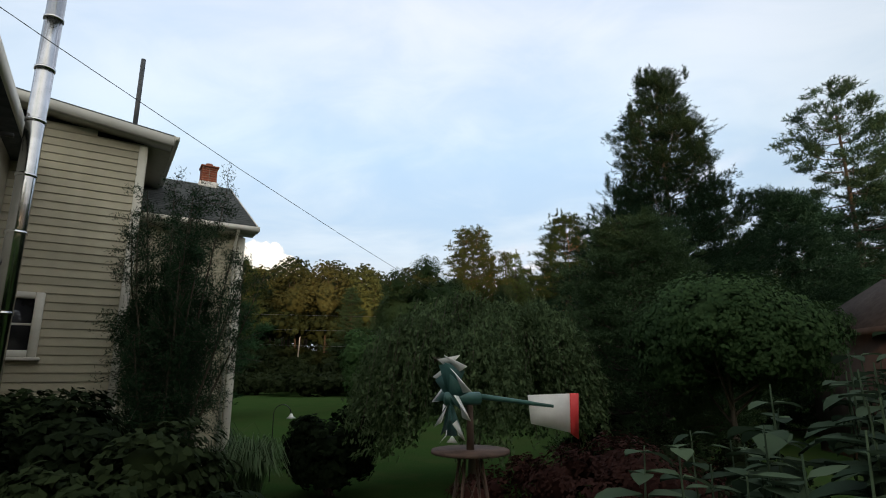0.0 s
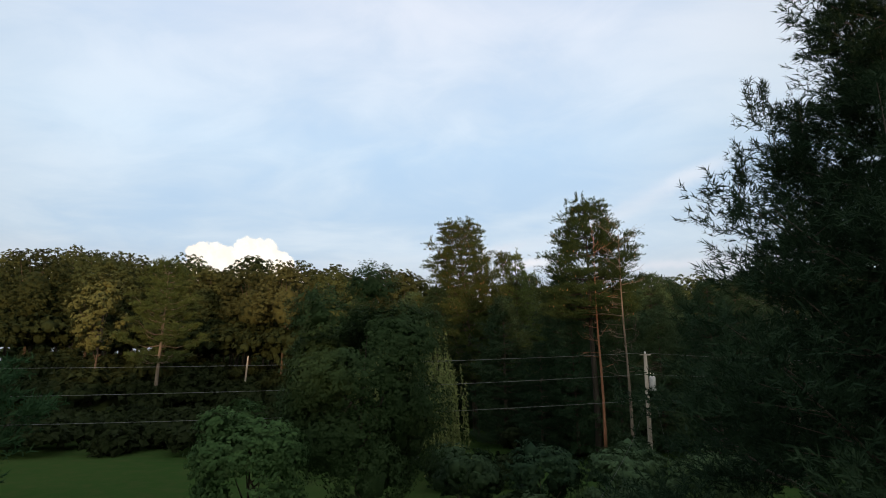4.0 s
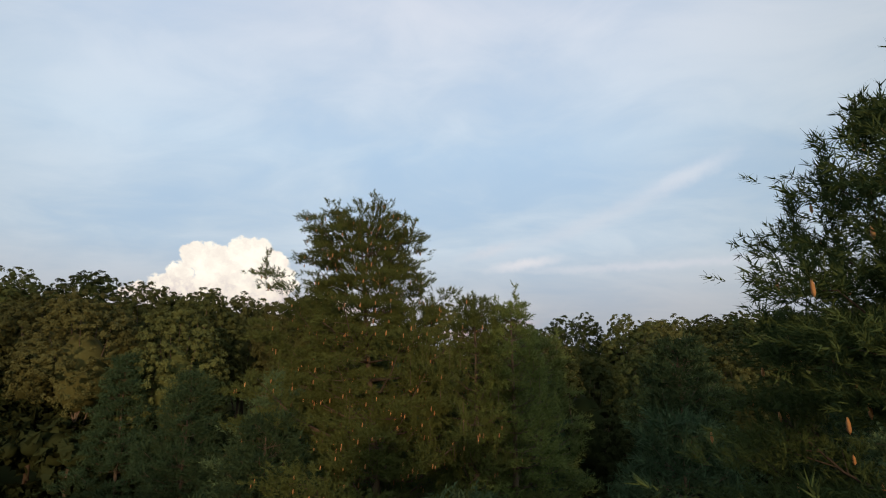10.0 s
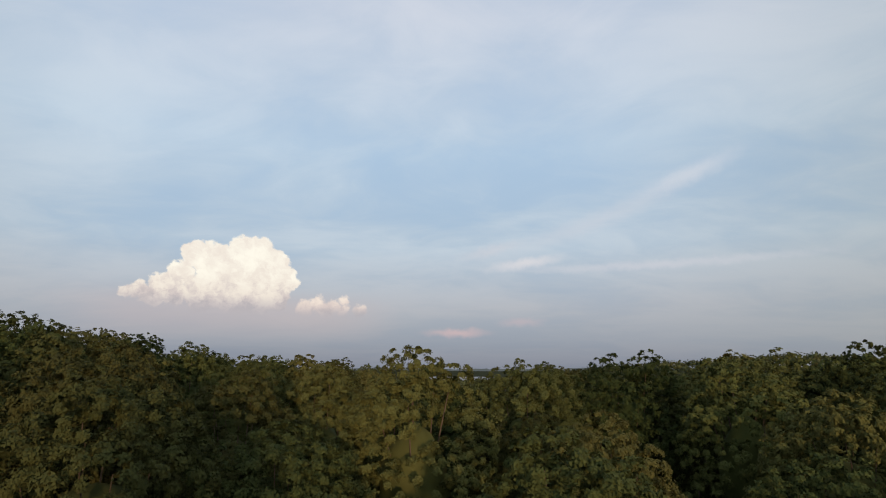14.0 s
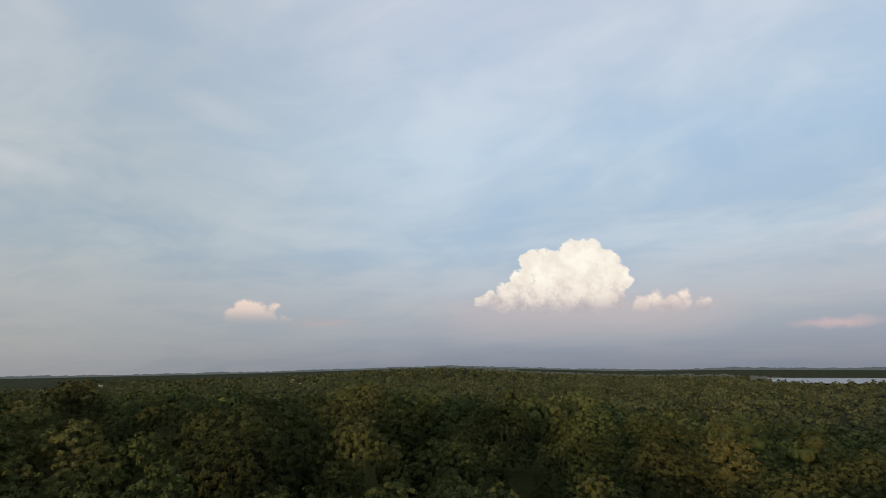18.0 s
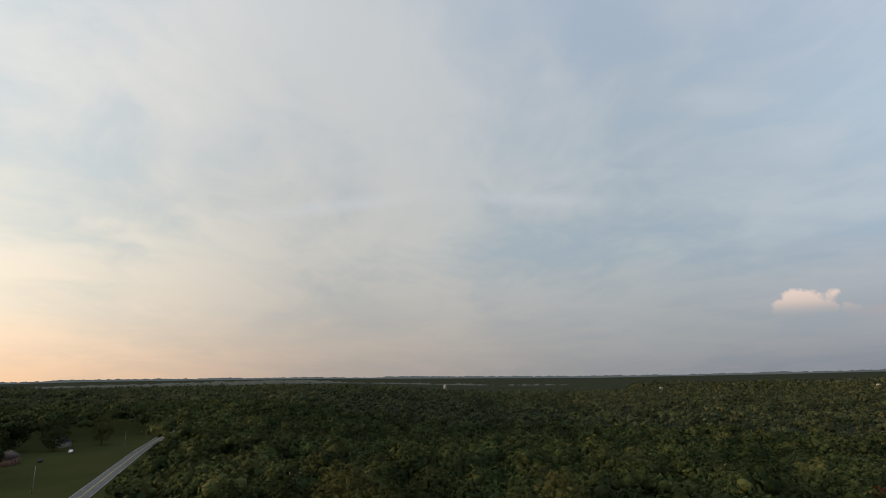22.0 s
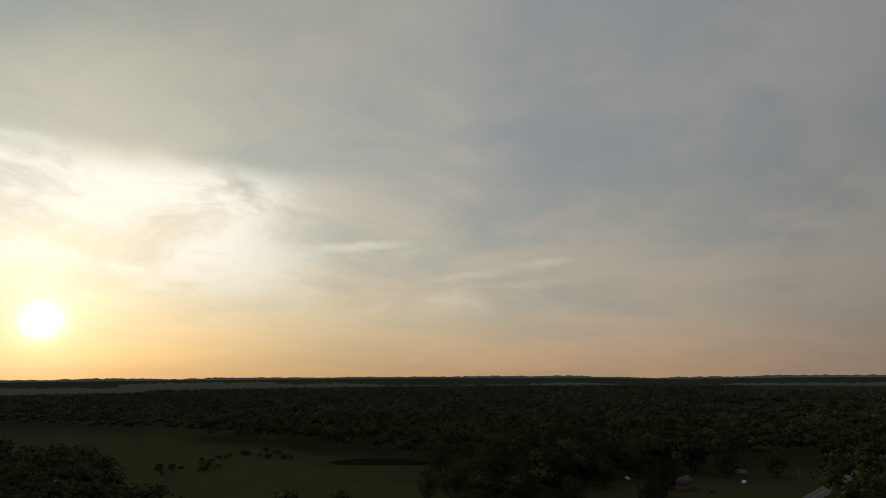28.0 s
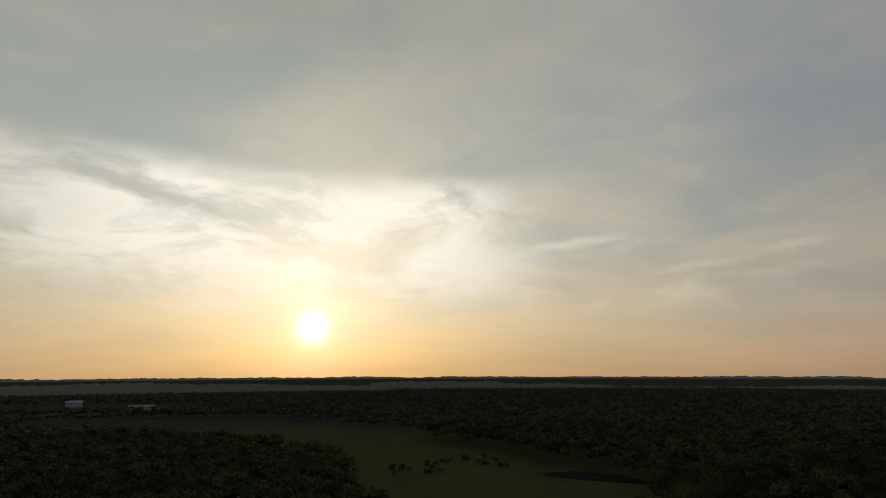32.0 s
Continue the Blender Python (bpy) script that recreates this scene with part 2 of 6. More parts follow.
make_world()
lamp = bpy.data.lights.new("sun", "SUN")
lamp.energy, lamp.angle, lamp.color = 4.2, radians(1.5), (1.0, 0.60, 0.31)
sun = new("sun", lamp)
sun.matrix_world = look(sun_dir * 50, (0, 0, 0))


# ---- materials ----
def material(name, rough=0.8, metal=0.0, spec=0.3):
    mat = bpy.data.materials.new(name)
    mat.use_nodes = True
    k = Nodes(mat.node_tree)
    b = mat.node_tree.nodes["Principled BSDF"]
    b.inputs["Roughness"].default_value, b.inputs["Metallic"].default_value = rough, metal
    b.inputs["Specular IOR Level"].default_value = spec
    return mat, k, b


def coarse(name, a, b, scale=3.0, rough=0.8, metal=0.0, bump=0.0, fine=30.0, spread=0.15, spec=0.3, stretch=(1, 1, 1)):
    """Two tones at one scale, grain and bump at a finer one."""
    mat, k, s = material(name, rough, metal, spec)
    tc = k.add("ShaderNodeTexCoord").outputs["Object"]
    vec = k.v("MULTIPLY", tc, stretch)
    n1, n2 = k.noise(vec, scale, 4.0), k.noise(vec, fine, 3.0)
    col = k.mix(k.step(n1, 0.32, 0.68), a, b)
    col = k.mix(k.m("MULTIPLY", n2, spread * 2), col, tuple(v * 0.45 for v in a))
    info = k.add("ShaderNodeObjectInfo").outputs["Random"]
    col = k.mix(1.0, col, k.ramp(info, [(0.0, (.88, .88, .88)), (1.0, (1.1, 1.1, 1.1))]), "MULTIPLY")
    k.link(col, s.inputs["Base Color"])
    if bump:
        bp = k.add("ShaderNodeBump")
        bp.inputs["Strength"].default_value, bp.inputs["Distance"].default_value = bump, 0.02
        k.link(n2, bp.inputs["Height"])
        k.link(bp.outputs[0], s.inputs["Normal"])
    return mat


def leafy(name, a, b, c, patch=0.0, translucent=0.25, rough=0.55):
    """Leaf colour varied leaf by leaf, tree by tree and, in joined woods, patch by patch."""
    mat, k, s = material(name, 0.8, 0.0, 0.04)
    isl = k.add("ShaderNodeNewGeometry").outputs["Random Per Island"]
    obj = k.add("ShaderNodeObjectInfo").outputs["Random"]
    col = k.mix(isl, a, b)
    pick = obj
    if patch:
        geo = k.add("ShaderNodeNewGeometry").outputs["Position"]
        cell = k.add("ShaderNodeTexVoronoi")
        cell.voronoi_dimensions = "2D"
        cell.inputs["Scale"].default_value = patch
        k.link(geo, cell.inputs["Vector"])
        hue = k.add("ShaderNodeSeparateColor")
        k.link(cell.outputs["Color"], hue.inputs[0])
        pick, obj = hue.outputs[0], hue.outputs[1]
    col = k.mix(k.m("MULTIPLY", pick, 0.75), col, c)
    col = k.mix(1.0, col, k.ramp(k.m("FRACT", k.m("MULTIPLY", obj, 7.31)), [(0.0, (.50, .55, .52)), (.5, (.95, .97, .93)), (1.0, (1.50, 1.44, 1.30))]), "MULTIPLY")
    k.link(col, s.inputs["Base Color"])
    tr = k.add("ShaderNodeBsdfTranslucent")
    k.link(col, tr.inputs[0])
    mx = k.add("ShaderNodeMixShader")
    mx.inputs[0].default_value = translucent
    k.link(s.outputs[0], mx.inputs[1])
    k.link(tr.outputs[0], mx.inputs[2])
    k.link(mx.outputs[0], mat.node_tree.nodes["Material Output"].inputs[0])
    return mat


M = {}
M["leaf"] = leafy("oak_leaves", (.026, .041, .017), (.045, .060, .024), (.056, .056, .024), translucent=0.14)
M["leaf_red"] = leafy("turning_leaves", (.12, .05, .025), (.16, .07, .03), (.14, .06, .03))
M["wood_stuff"] = leafy("woodland_leaves", (.031, .050, .021), (.046, .066, .027), (.057, .061, .026), patch=0.105, translucent=0.10)
# Greyer than the near woods: a little distance haze put into the leaf colour.
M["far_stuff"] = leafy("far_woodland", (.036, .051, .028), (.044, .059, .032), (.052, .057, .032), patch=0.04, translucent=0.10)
M["needle"] = leafy("pine_needles", (.019, .042, .026), (.035, .064, .037), (.037, .060, .032), translucent=0.15)
# Brighter, yellower copy of the pine needles: low sunlight put into their colour.
M["needle_sun"] = leafy("sunlit_needles", (.042, .072, .025), (.074, .106, .036), (.076, .092, .033), translucent=0.22)
M["needle_mid"] = leafy("olive_needles", (.030, .054, .024), (.052, .082, .033), (.054, .076, .029), translucent=0.15)
M["barberry"] = leafy("barberry_leaves", (.018, .009, .009), (.034, .014, .012), (.028, .012, .010))
M["needle_dark"] = leafy("cedar_scales", (.022, .046, .028), (.040, .072, .038), (.046, .070, .033), translucent=0.1)
M["weep"] = leafy("weeping_leaves", (.026, .046, .023), (.066, .096, .050), (.050, .072, .034))
M["willow"] = leafy("willow_leaves", (.085, .115, .045), (.125, .150, .065), (.110, .130, .050))
M["dogwood"] = leafy("dogwood_leaves", (.024, .050, .022), (.045, .078, .033), (.039, .065, .027))
M["shade"] = leafy("shade_tree_leaves", (.017, .037, .017), (.032, .057, .025), (.028, .048, .020))
M["bright"] = leafy("bright_green_leaves", (.032, .070, .027), (.056, .100, .040), (.046, .085, .032))
M["broad"] = leafy("broad_leaves", (.036, .058, .036), (.058, .082, .052), (.048, .070, .044), translucent=0.2)
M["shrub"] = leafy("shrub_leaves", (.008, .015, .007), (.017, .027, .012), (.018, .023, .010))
M["larch"] = leafy("feathery_leaves", (.040, .092, .046), (.070, .140, .066), (.058, .115, .050), translucent=0.25)
M["silver"] = leafy("silver_leaves", (.050, .072, .046), (.085, .105, .074), (.066, .088, .060))
M["blade"] = leafy("grass_blades", (.060, .100, .050), (.110, .150, .085), (.09, .12, .06))
M["bark"] = coarse("bark", (.045, .035, .027), (.080, .064, .050), 2.0, 0.95, bump=0.6, fine=14, stretch=(1, 1, .25))
M["bark_dark"] = coarse("dark_bark", (.020, .016, .013), (.036, .029, .023), 2.0, 0.95, bump=0.6, fine=14, stretch=(1, 1, .25))
M["bark_red"] = coarse("peeling_bark", (.17, .075, .042), (.25, .12, .07), 2.5, 0.9, bump=0.5, fine=16, stretch=(1, 1, .3))
M["bark_pale"] = coarse("dead_wood", (.10, .078, .06), (.17, .14, .115), 2.5, 0.9, bump=0.5, fine=16, stretch=(1, 1, .3))
M["cone"] = coarse("pine_cone", (.19, .10, .04), (.28, .16, .065), 6, 0.8)
M["siding"] = coarse("vinyl_siding", (.36, .33, .255), (.42, .385, .295), 1.2, 0.55, bump=0.08, fine=60, spread=0.05)
M["trim"] = coarse("white_trim", (.54, .52, .47), (.63, .61, .56), 1.5, 0.5, spread=0.06)
M["soffit"] = coarse("soffit_panel", (.42, .40, .34), (.50, .47, .40), 1.5, 0.6, spread=0.06)
M["shingle"] = coarse("asphalt_shingle", (.050, .056, .058), (.085, .090, .090), 5, 0.95, bump=0.5, fine=80)
M["shingle_brown"] = coarse("brown_shingle", (.060, .044, .040), (.090, .068, .060), 5, 0.95, bump=0.5, fine=80)
M["brick"] = coarse("red_brick", (.24, .075, .045), (.33, .12, .075), 4, 0.9, bump=0.4, fine=50)
M["mortar"] = coarse("mortar", (.33, .30, .27), (.42, .39, .35), 4, 0.95, bump=0.3, fine=60)
M["flash"] = coarse("white_flashing", (.60, .58, .56), (.72, .70, .68), 4, 0.6)
M["pipe"] = coarse("grey_pipe", (.045, .05, .06), (.07, .075, .085), 4, 0.5)
M["steel"] = coarse("bright_steel", (.55, .55, .56), (.68, .68, .70), 3, 0.18, metal=1.0, spread=0.05)
M["glass"] = coarse("dark_pane", (.02, .02, .024), (.03, .03, .034), 2, 0.06, spec=0.6)
M["blade_green"] = coarse("green_metal", (.025, .085, .075), (.05, .13, .115), 8, 0.45, spread=0.2)
M["white_paint"] = coarse("white_paint", (.62, .61, .60), (.74, .73, .72), 5, 0.5, spread=0.12)
M["red_paint"] = coarse("red_paint", (.52, .035, .04), (.62, .06, .06), 5, 0.5)
M["rust"] = coarse("rusted_steel", (.055, .034, .026), (.10, .06, .046), 9, 0.85, bump=0.3)
M["iron"] = coarse("black_iron", (.02, .02, .022), (.035, .035, .04), 9, 0.5)
M["pole"] = coarse("weathered_pole", (.22, .19, .16), (.34, .31, .27), 2.5, 0.9, bump=0.4, stretch=(1, 1, .15))
M["grey_tank"] = coarse("grey_tank", (.36, .37, .38), (.46, .47, .48), 4, 0.5)
M["wire"] = coarse("aluminium_wire", (.15, .155, .165), (.19, .195, .205), 4, 0.5)
M["black_wire"] = coarse("black_wire", (.015, .015, .017), (.03, .03, .032), 4, 0.6)
M["road"] = coarse("asphalt_road", (.10, .10, .105), (.15, .15, .155), .3, 0.9, bump=0.2, fine=6)
M["line"] = coarse("road_line", (.45, .36, .10), (.55, .45, .14), 1, 0.8)
M["edge_line"] = coarse("edge_line", (.42, .42, .41), (.54, .54, .53), 1, 0.8)
M["soil"] = coarse("dark_soil", (.016, .015, .012), (.026, .023, .018), .3, 1.0, bump=0.4, fine=3, spec=0.0)
M["car"] = coarse("white_car_paint", (.66, .67, .68), (.74, .75, .76), 1, 0.3)
M["dark"] = coarse("dark_rubber", (.02, .02, .02), (.03, .03, .03), 4, 0.7)
M["wall_brown"] = coarse("brown_boards", (.16, .09, .065), (.22, .13, .095), 1.5, 0.85, bump=0.3)
M["wall_dark"] = coarse("dark_boards", (.045, .030, .024), (.070, .048, .040), 1.5, 0.9, bump=0.3)
M["shingle_dark"] = coarse("dark_brown_shingle", (.028, .022, .021), (.045, .036, .034), 5, 0.95, bump=0.5, fine=80)
M["wall_pale"] = coarse("pale_wall", (.24, .235, .225), (.32, .315, .305), .5, 0.8)
M["roof_pale"] = coarse("pale_metal_roof", (.22, .225, .235), (.30, .305, .32), .5, 0.7)


def grass_material():
    mat, k, s = material("grass", 1.0, 0.0, 0.0)
    geo = k.add("ShaderNodeNewGeometry").outputs["Position"]
    a, b, c = k.noise(geo, 0.035, 4.0), k.noise(geo, 0.9, 4.0, 0.65), k.noise(geo, 9.0, 3.0, 0.7)
    dry = k.step(k.v("LENGTH", geo), 70.0, 130.0)
    col = k.mix(k.step(a, 0.35, 0.65), (.022, .052, .013), (.034, .060, .017))
    col = k.mix(dry, col, k.mix(k.step(a, 0.35, 0.65), (.034, .048, .018), (.054, .060, .026)))
    col = k.mix(k.m("MULTIPLY", k.step(b, 0.4, 0.7), 0.5), col, (.048, .056, .021))
    col = k.mix(k.m("MULTIPLY", c, 0.5), col, (.026, .042, .013))
    col = k.mix(k.m("MULTIPLY", dry, 0.42), col, (.050, .048, .021))
    far = k.step(k.v("LENGTH", geo), 560.0, 760.0)
    floor_tone = k.mix(k.step(k.noise(geo, 0.03, 4.0, 0.7), 0.35, 0.65), (.028, .034, .023), (.042, .047, .032))
    col = k.mix(far, col, floor_tone)
    k.link(col, s.inputs["Base Color"])
    bp = k.add("ShaderNodeBump")
    bp.inputs["Strength"].default_value, bp.inputs["Distance"].default_value = 0.7, 0.06
    k.link(c, bp.inputs["Height"])
    k.link(bp.outputs[0], s.inputs["Normal"])
    return mat


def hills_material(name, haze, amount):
    """Distant wooded hills, the evening air's haze put in as a glow."""
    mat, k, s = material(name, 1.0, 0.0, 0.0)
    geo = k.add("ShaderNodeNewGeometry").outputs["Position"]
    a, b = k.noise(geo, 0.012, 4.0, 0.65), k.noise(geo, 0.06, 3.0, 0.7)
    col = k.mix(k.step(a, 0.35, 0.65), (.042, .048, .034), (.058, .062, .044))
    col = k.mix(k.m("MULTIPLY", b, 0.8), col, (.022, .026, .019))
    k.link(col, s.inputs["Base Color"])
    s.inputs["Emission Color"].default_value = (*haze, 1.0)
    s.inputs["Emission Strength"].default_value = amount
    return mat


M["grass"] = grass_material()
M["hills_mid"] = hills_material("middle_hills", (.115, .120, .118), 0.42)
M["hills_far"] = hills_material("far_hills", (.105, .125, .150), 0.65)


def water_material():
    mat, k, s = material("lake_water", 0.12, 0.0, 0.5)
    s.inputs["Base Color"].default_value = (.03, .04, .05, 1)
    bp = k.add("ShaderNodeBump")
    bp.inputs["Strength"].default_value = 0.1
    k.link(k.noise(k.add("ShaderNodeNewGeometry").outputs["Position"], 0.3, 3.0), bp.inputs["Height"])
    k.link(bp.outputs[0], s.inputs["Normal"])
    return mat


M["water"] = water_material()


# ---- mesh helpers ----
def mesh_np(name, verts, faces, mat, smooth=False):
    """A mesh from numpy arrays; faces: one array of triangles or quads, or a list of such arrays."""
    me = bpy.data.meshes.new(name)
    verts = np.asarray(verts, dtype=np.float32).reshape(-1, 3)
    faces = faces if isinstance(faces, list) else [faces]
    faces = [np.asarray(f, dtype=np.int32) for f in faces if len(f)]
    me.vertices.add(len(verts))
    me.vertices.foreach_set("co", verts.ravel())
    loops = np.concatenate([f.ravel() for f in faces])
    sizes = np.concatenate([np.full(len(f), f.shape[1], dtype=np.int32) for f in faces])
    me.loops.add(len(loops))
    me.loops.foreach_set("vertex_index", loops)
    me.polygons.add(len(sizes))
    me.polygons.foreach_set("loop_start", np.concatenate([[0], np.cumsum(sizes)[:-1]]).astype(np.int32))
    me.polygons.foreach_set("loop_total", sizes)
    if smooth:
        me.polygons.foreach_set("use_smooth", np.ones(len(sizes), dtype=bool))
    me.materials.append(mat)
    me.update(calc_edges=True)
    me.validate()
    return me


class Pile:
    """Gathers pieces of geometry into one mesh."""

    def __init__(self):
        self.v, self.q, self.t, self.n = [], [], [], 0

    def add(self, verts, quads=None, tris=None):
        verts = np.asarray(verts, dtype=float).reshape(-1, 3)
        if quads is not None and len(quads):
            self.q.append(np.asarray(quads, dtype=int).reshape(-1, 4) + self.n)
        if tris is not None and len(tris):
            self.t.append(np.asarray(tris, dtype=int).reshape(-1, 3) + self.n)
        self.v.append(verts)
        self.n += len(verts)
        return self

    def mesh(self, name, mat, smooth=False):
        f = []
        if self.q:
            f.append(np.concatenate(self.q))
        if self.t:
            f.append(np.concatenate(self.t))
        return mesh_np(name, np.concatenate(self.v), f, mat, smooth)


def part(name, geometry, mat, parent=None, label="", smooth=False, place=None):
    """Links a Pile, a bmesh or a mesh as one object under its thing."""
    if isinstance(geometry, Pile):
        me = geometry.mesh(name, mat, smooth)
    elif isinstance(geometry, bpy.types.Mesh):
        me = geometry
    else:
        me = bpy.data.meshes.new(name)
        geometry.to_mesh(me)
        geometry.free()
        me.materials.append(mat)
        if smooth:
            me.polygons.foreach_set("use_smooth", np.ones(len(me.polygons), dtype=bool))
    ob = new(name, me)
    if parent is not None:
        ob.parent = parent
    if place is not None:
        ob.matrix_basis = place
    if label:
        ob["label"] = label
    return ob


def thing(name, label, category, m=None, group="", kind=""):
    ob = new(name)
    ob.empty_display_size = 0.2
    if m is not None:
        ob.matrix_basis = m
    return tagged(ob, label, category, group, kind)


def box(pile, lo, hi, chamfer=0.0, frame_m=None):
    """A box, its edges cut by a chamfer if one is given."""
    lo, hi = np.array(lo, float), np.array(hi, float)
    if chamfer <= 0:
        v = np.array([[(lo, hi)[(i >> a) & 1][a] for a in range(3)] for i in range(8)])
        q = [(0, 2, 3, 1), (4, 5, 7, 6), (0, 1, 5, 4), (2, 6, 7, 3), (0, 4, 6, 2), (1, 3, 7, 5)]
        t = []
    else:
        c = min(chamfer, *((hi - lo) * 0.49))
        v, idx = [], {}
        for i in range(8):
            for a in range(3):
                p = [(lo, hi)[(i >> b) & 1][b] for b in range(3)]
                for b in range(3):
                    if b != a:
                        p[b] += c if not (i >> b) & 1 else -c
                idx[i, a] = len(v)
                v.append(p)
        q, t = [], []
        for a in range(3):
            b, d = (a + 1) % 3, (a + 2) % 3
            for s in (0, 1):
                ring = [(s << a) | (u << b) | (w << d) for u, w in ((0, 0), (1, 0), (1, 1), (0, 1))]
                f = [idx[i, a] for i in ring]
                q.append(f if s else f[::-1])
            for u in (0, 1):
                for w in (0, 1):
                    i = (u << b) | (w << d)
                    j = i | (1 << a)
                    f = [idx[i, b], idx[j, b], idx[j, d], idx[i, d]]
                    q.append(f if (u + w) % 2 else f[::-1])
        for i in range(8):
            f = [idx[i, 0], idx[i, 1], idx[i, 2]]
            t.append(f if bin(i).count("1") % 2 else f[::-1])
        v = np.array(v)
    if frame_m is not None:
        v = np.array([tuple(frame_m @ Vector(p)) for p in v])
    pile.add(v, q, t)
    return pile


def tube(pile, pts, radii, sides=6, cap=True):
    """A tapered tube along points."""
    pts = np.asarray(pts, float)
    radii = np.broadcast_to(np.asarray(radii, float), (len(pts),))
    rings = []
    for i, p in enumerate(pts):
        d = pts[min(i + 1, len(pts) - 1)] - pts[max(i - 1, 0)]
        d = d / (np.linalg.norm(d) + 1e-9)
        a = np.cross(d, (0.0, 0.0, 1.0) if abs(d[2]) < 0.9 else (1.0, 0.0, 0.0))
        a /= np.linalg.norm(a)
        b = np.cross(d, a)
        ang = np.arange(sides) * 2 * math.pi / sides
        rings.append(p + radii[i] * (np.cos(ang)[:, None] * a + np.sin(ang)[:, None] * b))
    v = np.concatenate(rings)
    q = []
    for i in range(len(pts) - 1):
        for j in range(sides):
            k = (j + 1) % sides
            q.append((i * sides + j, i * sides + k, (i + 1) * sides + k, (i + 1) * sides + j))
    t = []
    if cap:
        for j in range(1, sides - 1):
            t.append((0, j + 1, j))
            o = (len(pts) - 1) * sides
            t.append((o, o + j, o + j + 1))
    pile.add(v, q, t)
    return pile


def unit(v):
    return v / (np.linalg.norm(v, axis=-1, keepdims=True) + 1e-9)


def leaves(pile, P, N, length, width, rng, along=None, fold=0.2, tri=False):
    """Kite-shaped leaves or sprays at P that face N."""
    n = len(P)
    N = unit(N)
    A = unit(np.cross(N, rng.normal(size=(n, 3)))) if along is None else unit(along)
    B = unit(np.cross(N, A))
    L = (np.asarray(length) * rng.uniform(0.7, 1.3, n))[:, None]
    W = (np.asarray(width) * rng.uniform(0.7, 1.3, n))[:, None]
    if tri:
        v = np.stack([P + B * W * .5 - A * L * .4, P + A * L * .6, P - B * W * .5 - A * L * .4], 1).reshape(-1, 3)
        pile.add(v, tris=np.arange(3 * n).reshape(-1, 3))
        return pile
    v = np.stack([P - A * L * .5, P + B * W * .5 + N * W * fold, P + A * L * .5, P - B * W * .5 + N * W * fold], 1).reshape(-1, 3)
    pile.add(v, np.arange(4 * n).reshape(-1, 4))
    return pile


def ico(level):
    bm = bmesh.new()
    bmesh.ops.create_icosphere(bm, subdivisions=level, radius=1.0)
    v = np.array([p.co[:] for p in bm.verts])
    t = np.array([[x.index for x in f.verts] for f in bm.faces])
    bm.free()
    return v, t


ICO1, ICO2 = ico(1), ico(2)


def sphere_dirs(n, rng, low=-1.0):
    z = rng.uniform(low, 1.0, n)
    a = rng.uniform(0, 2 * math.pi, n)
    s = np.sqrt(1 - z * z)
    return np.stack([s * np.cos(a), s * np.sin(a), z], 1)


# ---- trees ----
def lobed_crown(rng, radius, height, centre, lobes, per_lobe, leaf, low=-0.5, core=0.25, tri=False, full=0.0):
    """A crown of uneven heaps, each of many small leafy clumps; returns its pile and the heaps."""
    d = sphere_dirs(lobes, rng, low)
    r = radius * rng.uniform(0.27, 0.48, lobes)
    d[:, :2] *= (1 - full) + full * np.maximum(1 - d[:, 2:] ** 2, .06) ** -.3
    c = d * (np.array([radius, radius, height / 2]) - r[:, None] * 0.8) * rng.uniform(0.66, 1.06, (lobes, 1))
    pile = Pile()
    each = 10
    for i in range(lobes):
        count = max(4, per_lobe // each)
        q = sphere_dirs(count, rng, -0.8)
        q = q[q @ d[i] > -0.6]
        w = r[i] * 0.20 * rng.uniform(0.6, 1.3, (len(q), 1, 1))
        o = np.clip(rng.normal(0, 0.5, (len(q), each, 3)), -.95, .95) * w
        o[..., 2] *= .6
        p = (q * r[i] * rng.uniform(0.5, 1.0, (len(q), 1)) ** .7)[:, None] + o
        n = q[:, None] * 0.7 + d[i] * .5 + o / w * 0.4 + rng.normal(0, 0.22, o.shape) + (0, 0, .15)
        p, n = p.reshape(-1, 3) * (1, 1, .92) + c[i], n.reshape(-1, 3)
        inner = np.zeros(len(p), bool)
        for j in range(lobes):
            if j != i:
                inner |= np.linalg.norm(p - c[j], axis=1) < r[j] * 0.42
        leaves(pile, p[~inner] + centre, n[~inner], leaf, leaf * 0.68, rng, tri=tri)
        if core:
            v = ICO1[0] * r[i] * core * rng.uniform(0.7, 1.15, (len(ICO1[0]), 1))
            pile.add(v + c[i] + centre, tris=ICO1[1])
    return pile, c + centre, r


def even_dirs(n, count, rng, spread):
    """count sets of n directions, evenly over the sphere, each set turned and shaken."""
    i = np.arange(n)
    zc = 1 - 2 * (i + .5) / n
    a = i * 2.39996 + rng.uniform(0, 6.28, (count, 1))
    w = np.sqrt(1 - zc * zc)
    return unit(np.stack([w * np.cos(a), w * np.sin(a), np.broadcast_to(zc, a.shape)], -1) + rng.normal(0, spread, (count, n, 3)))


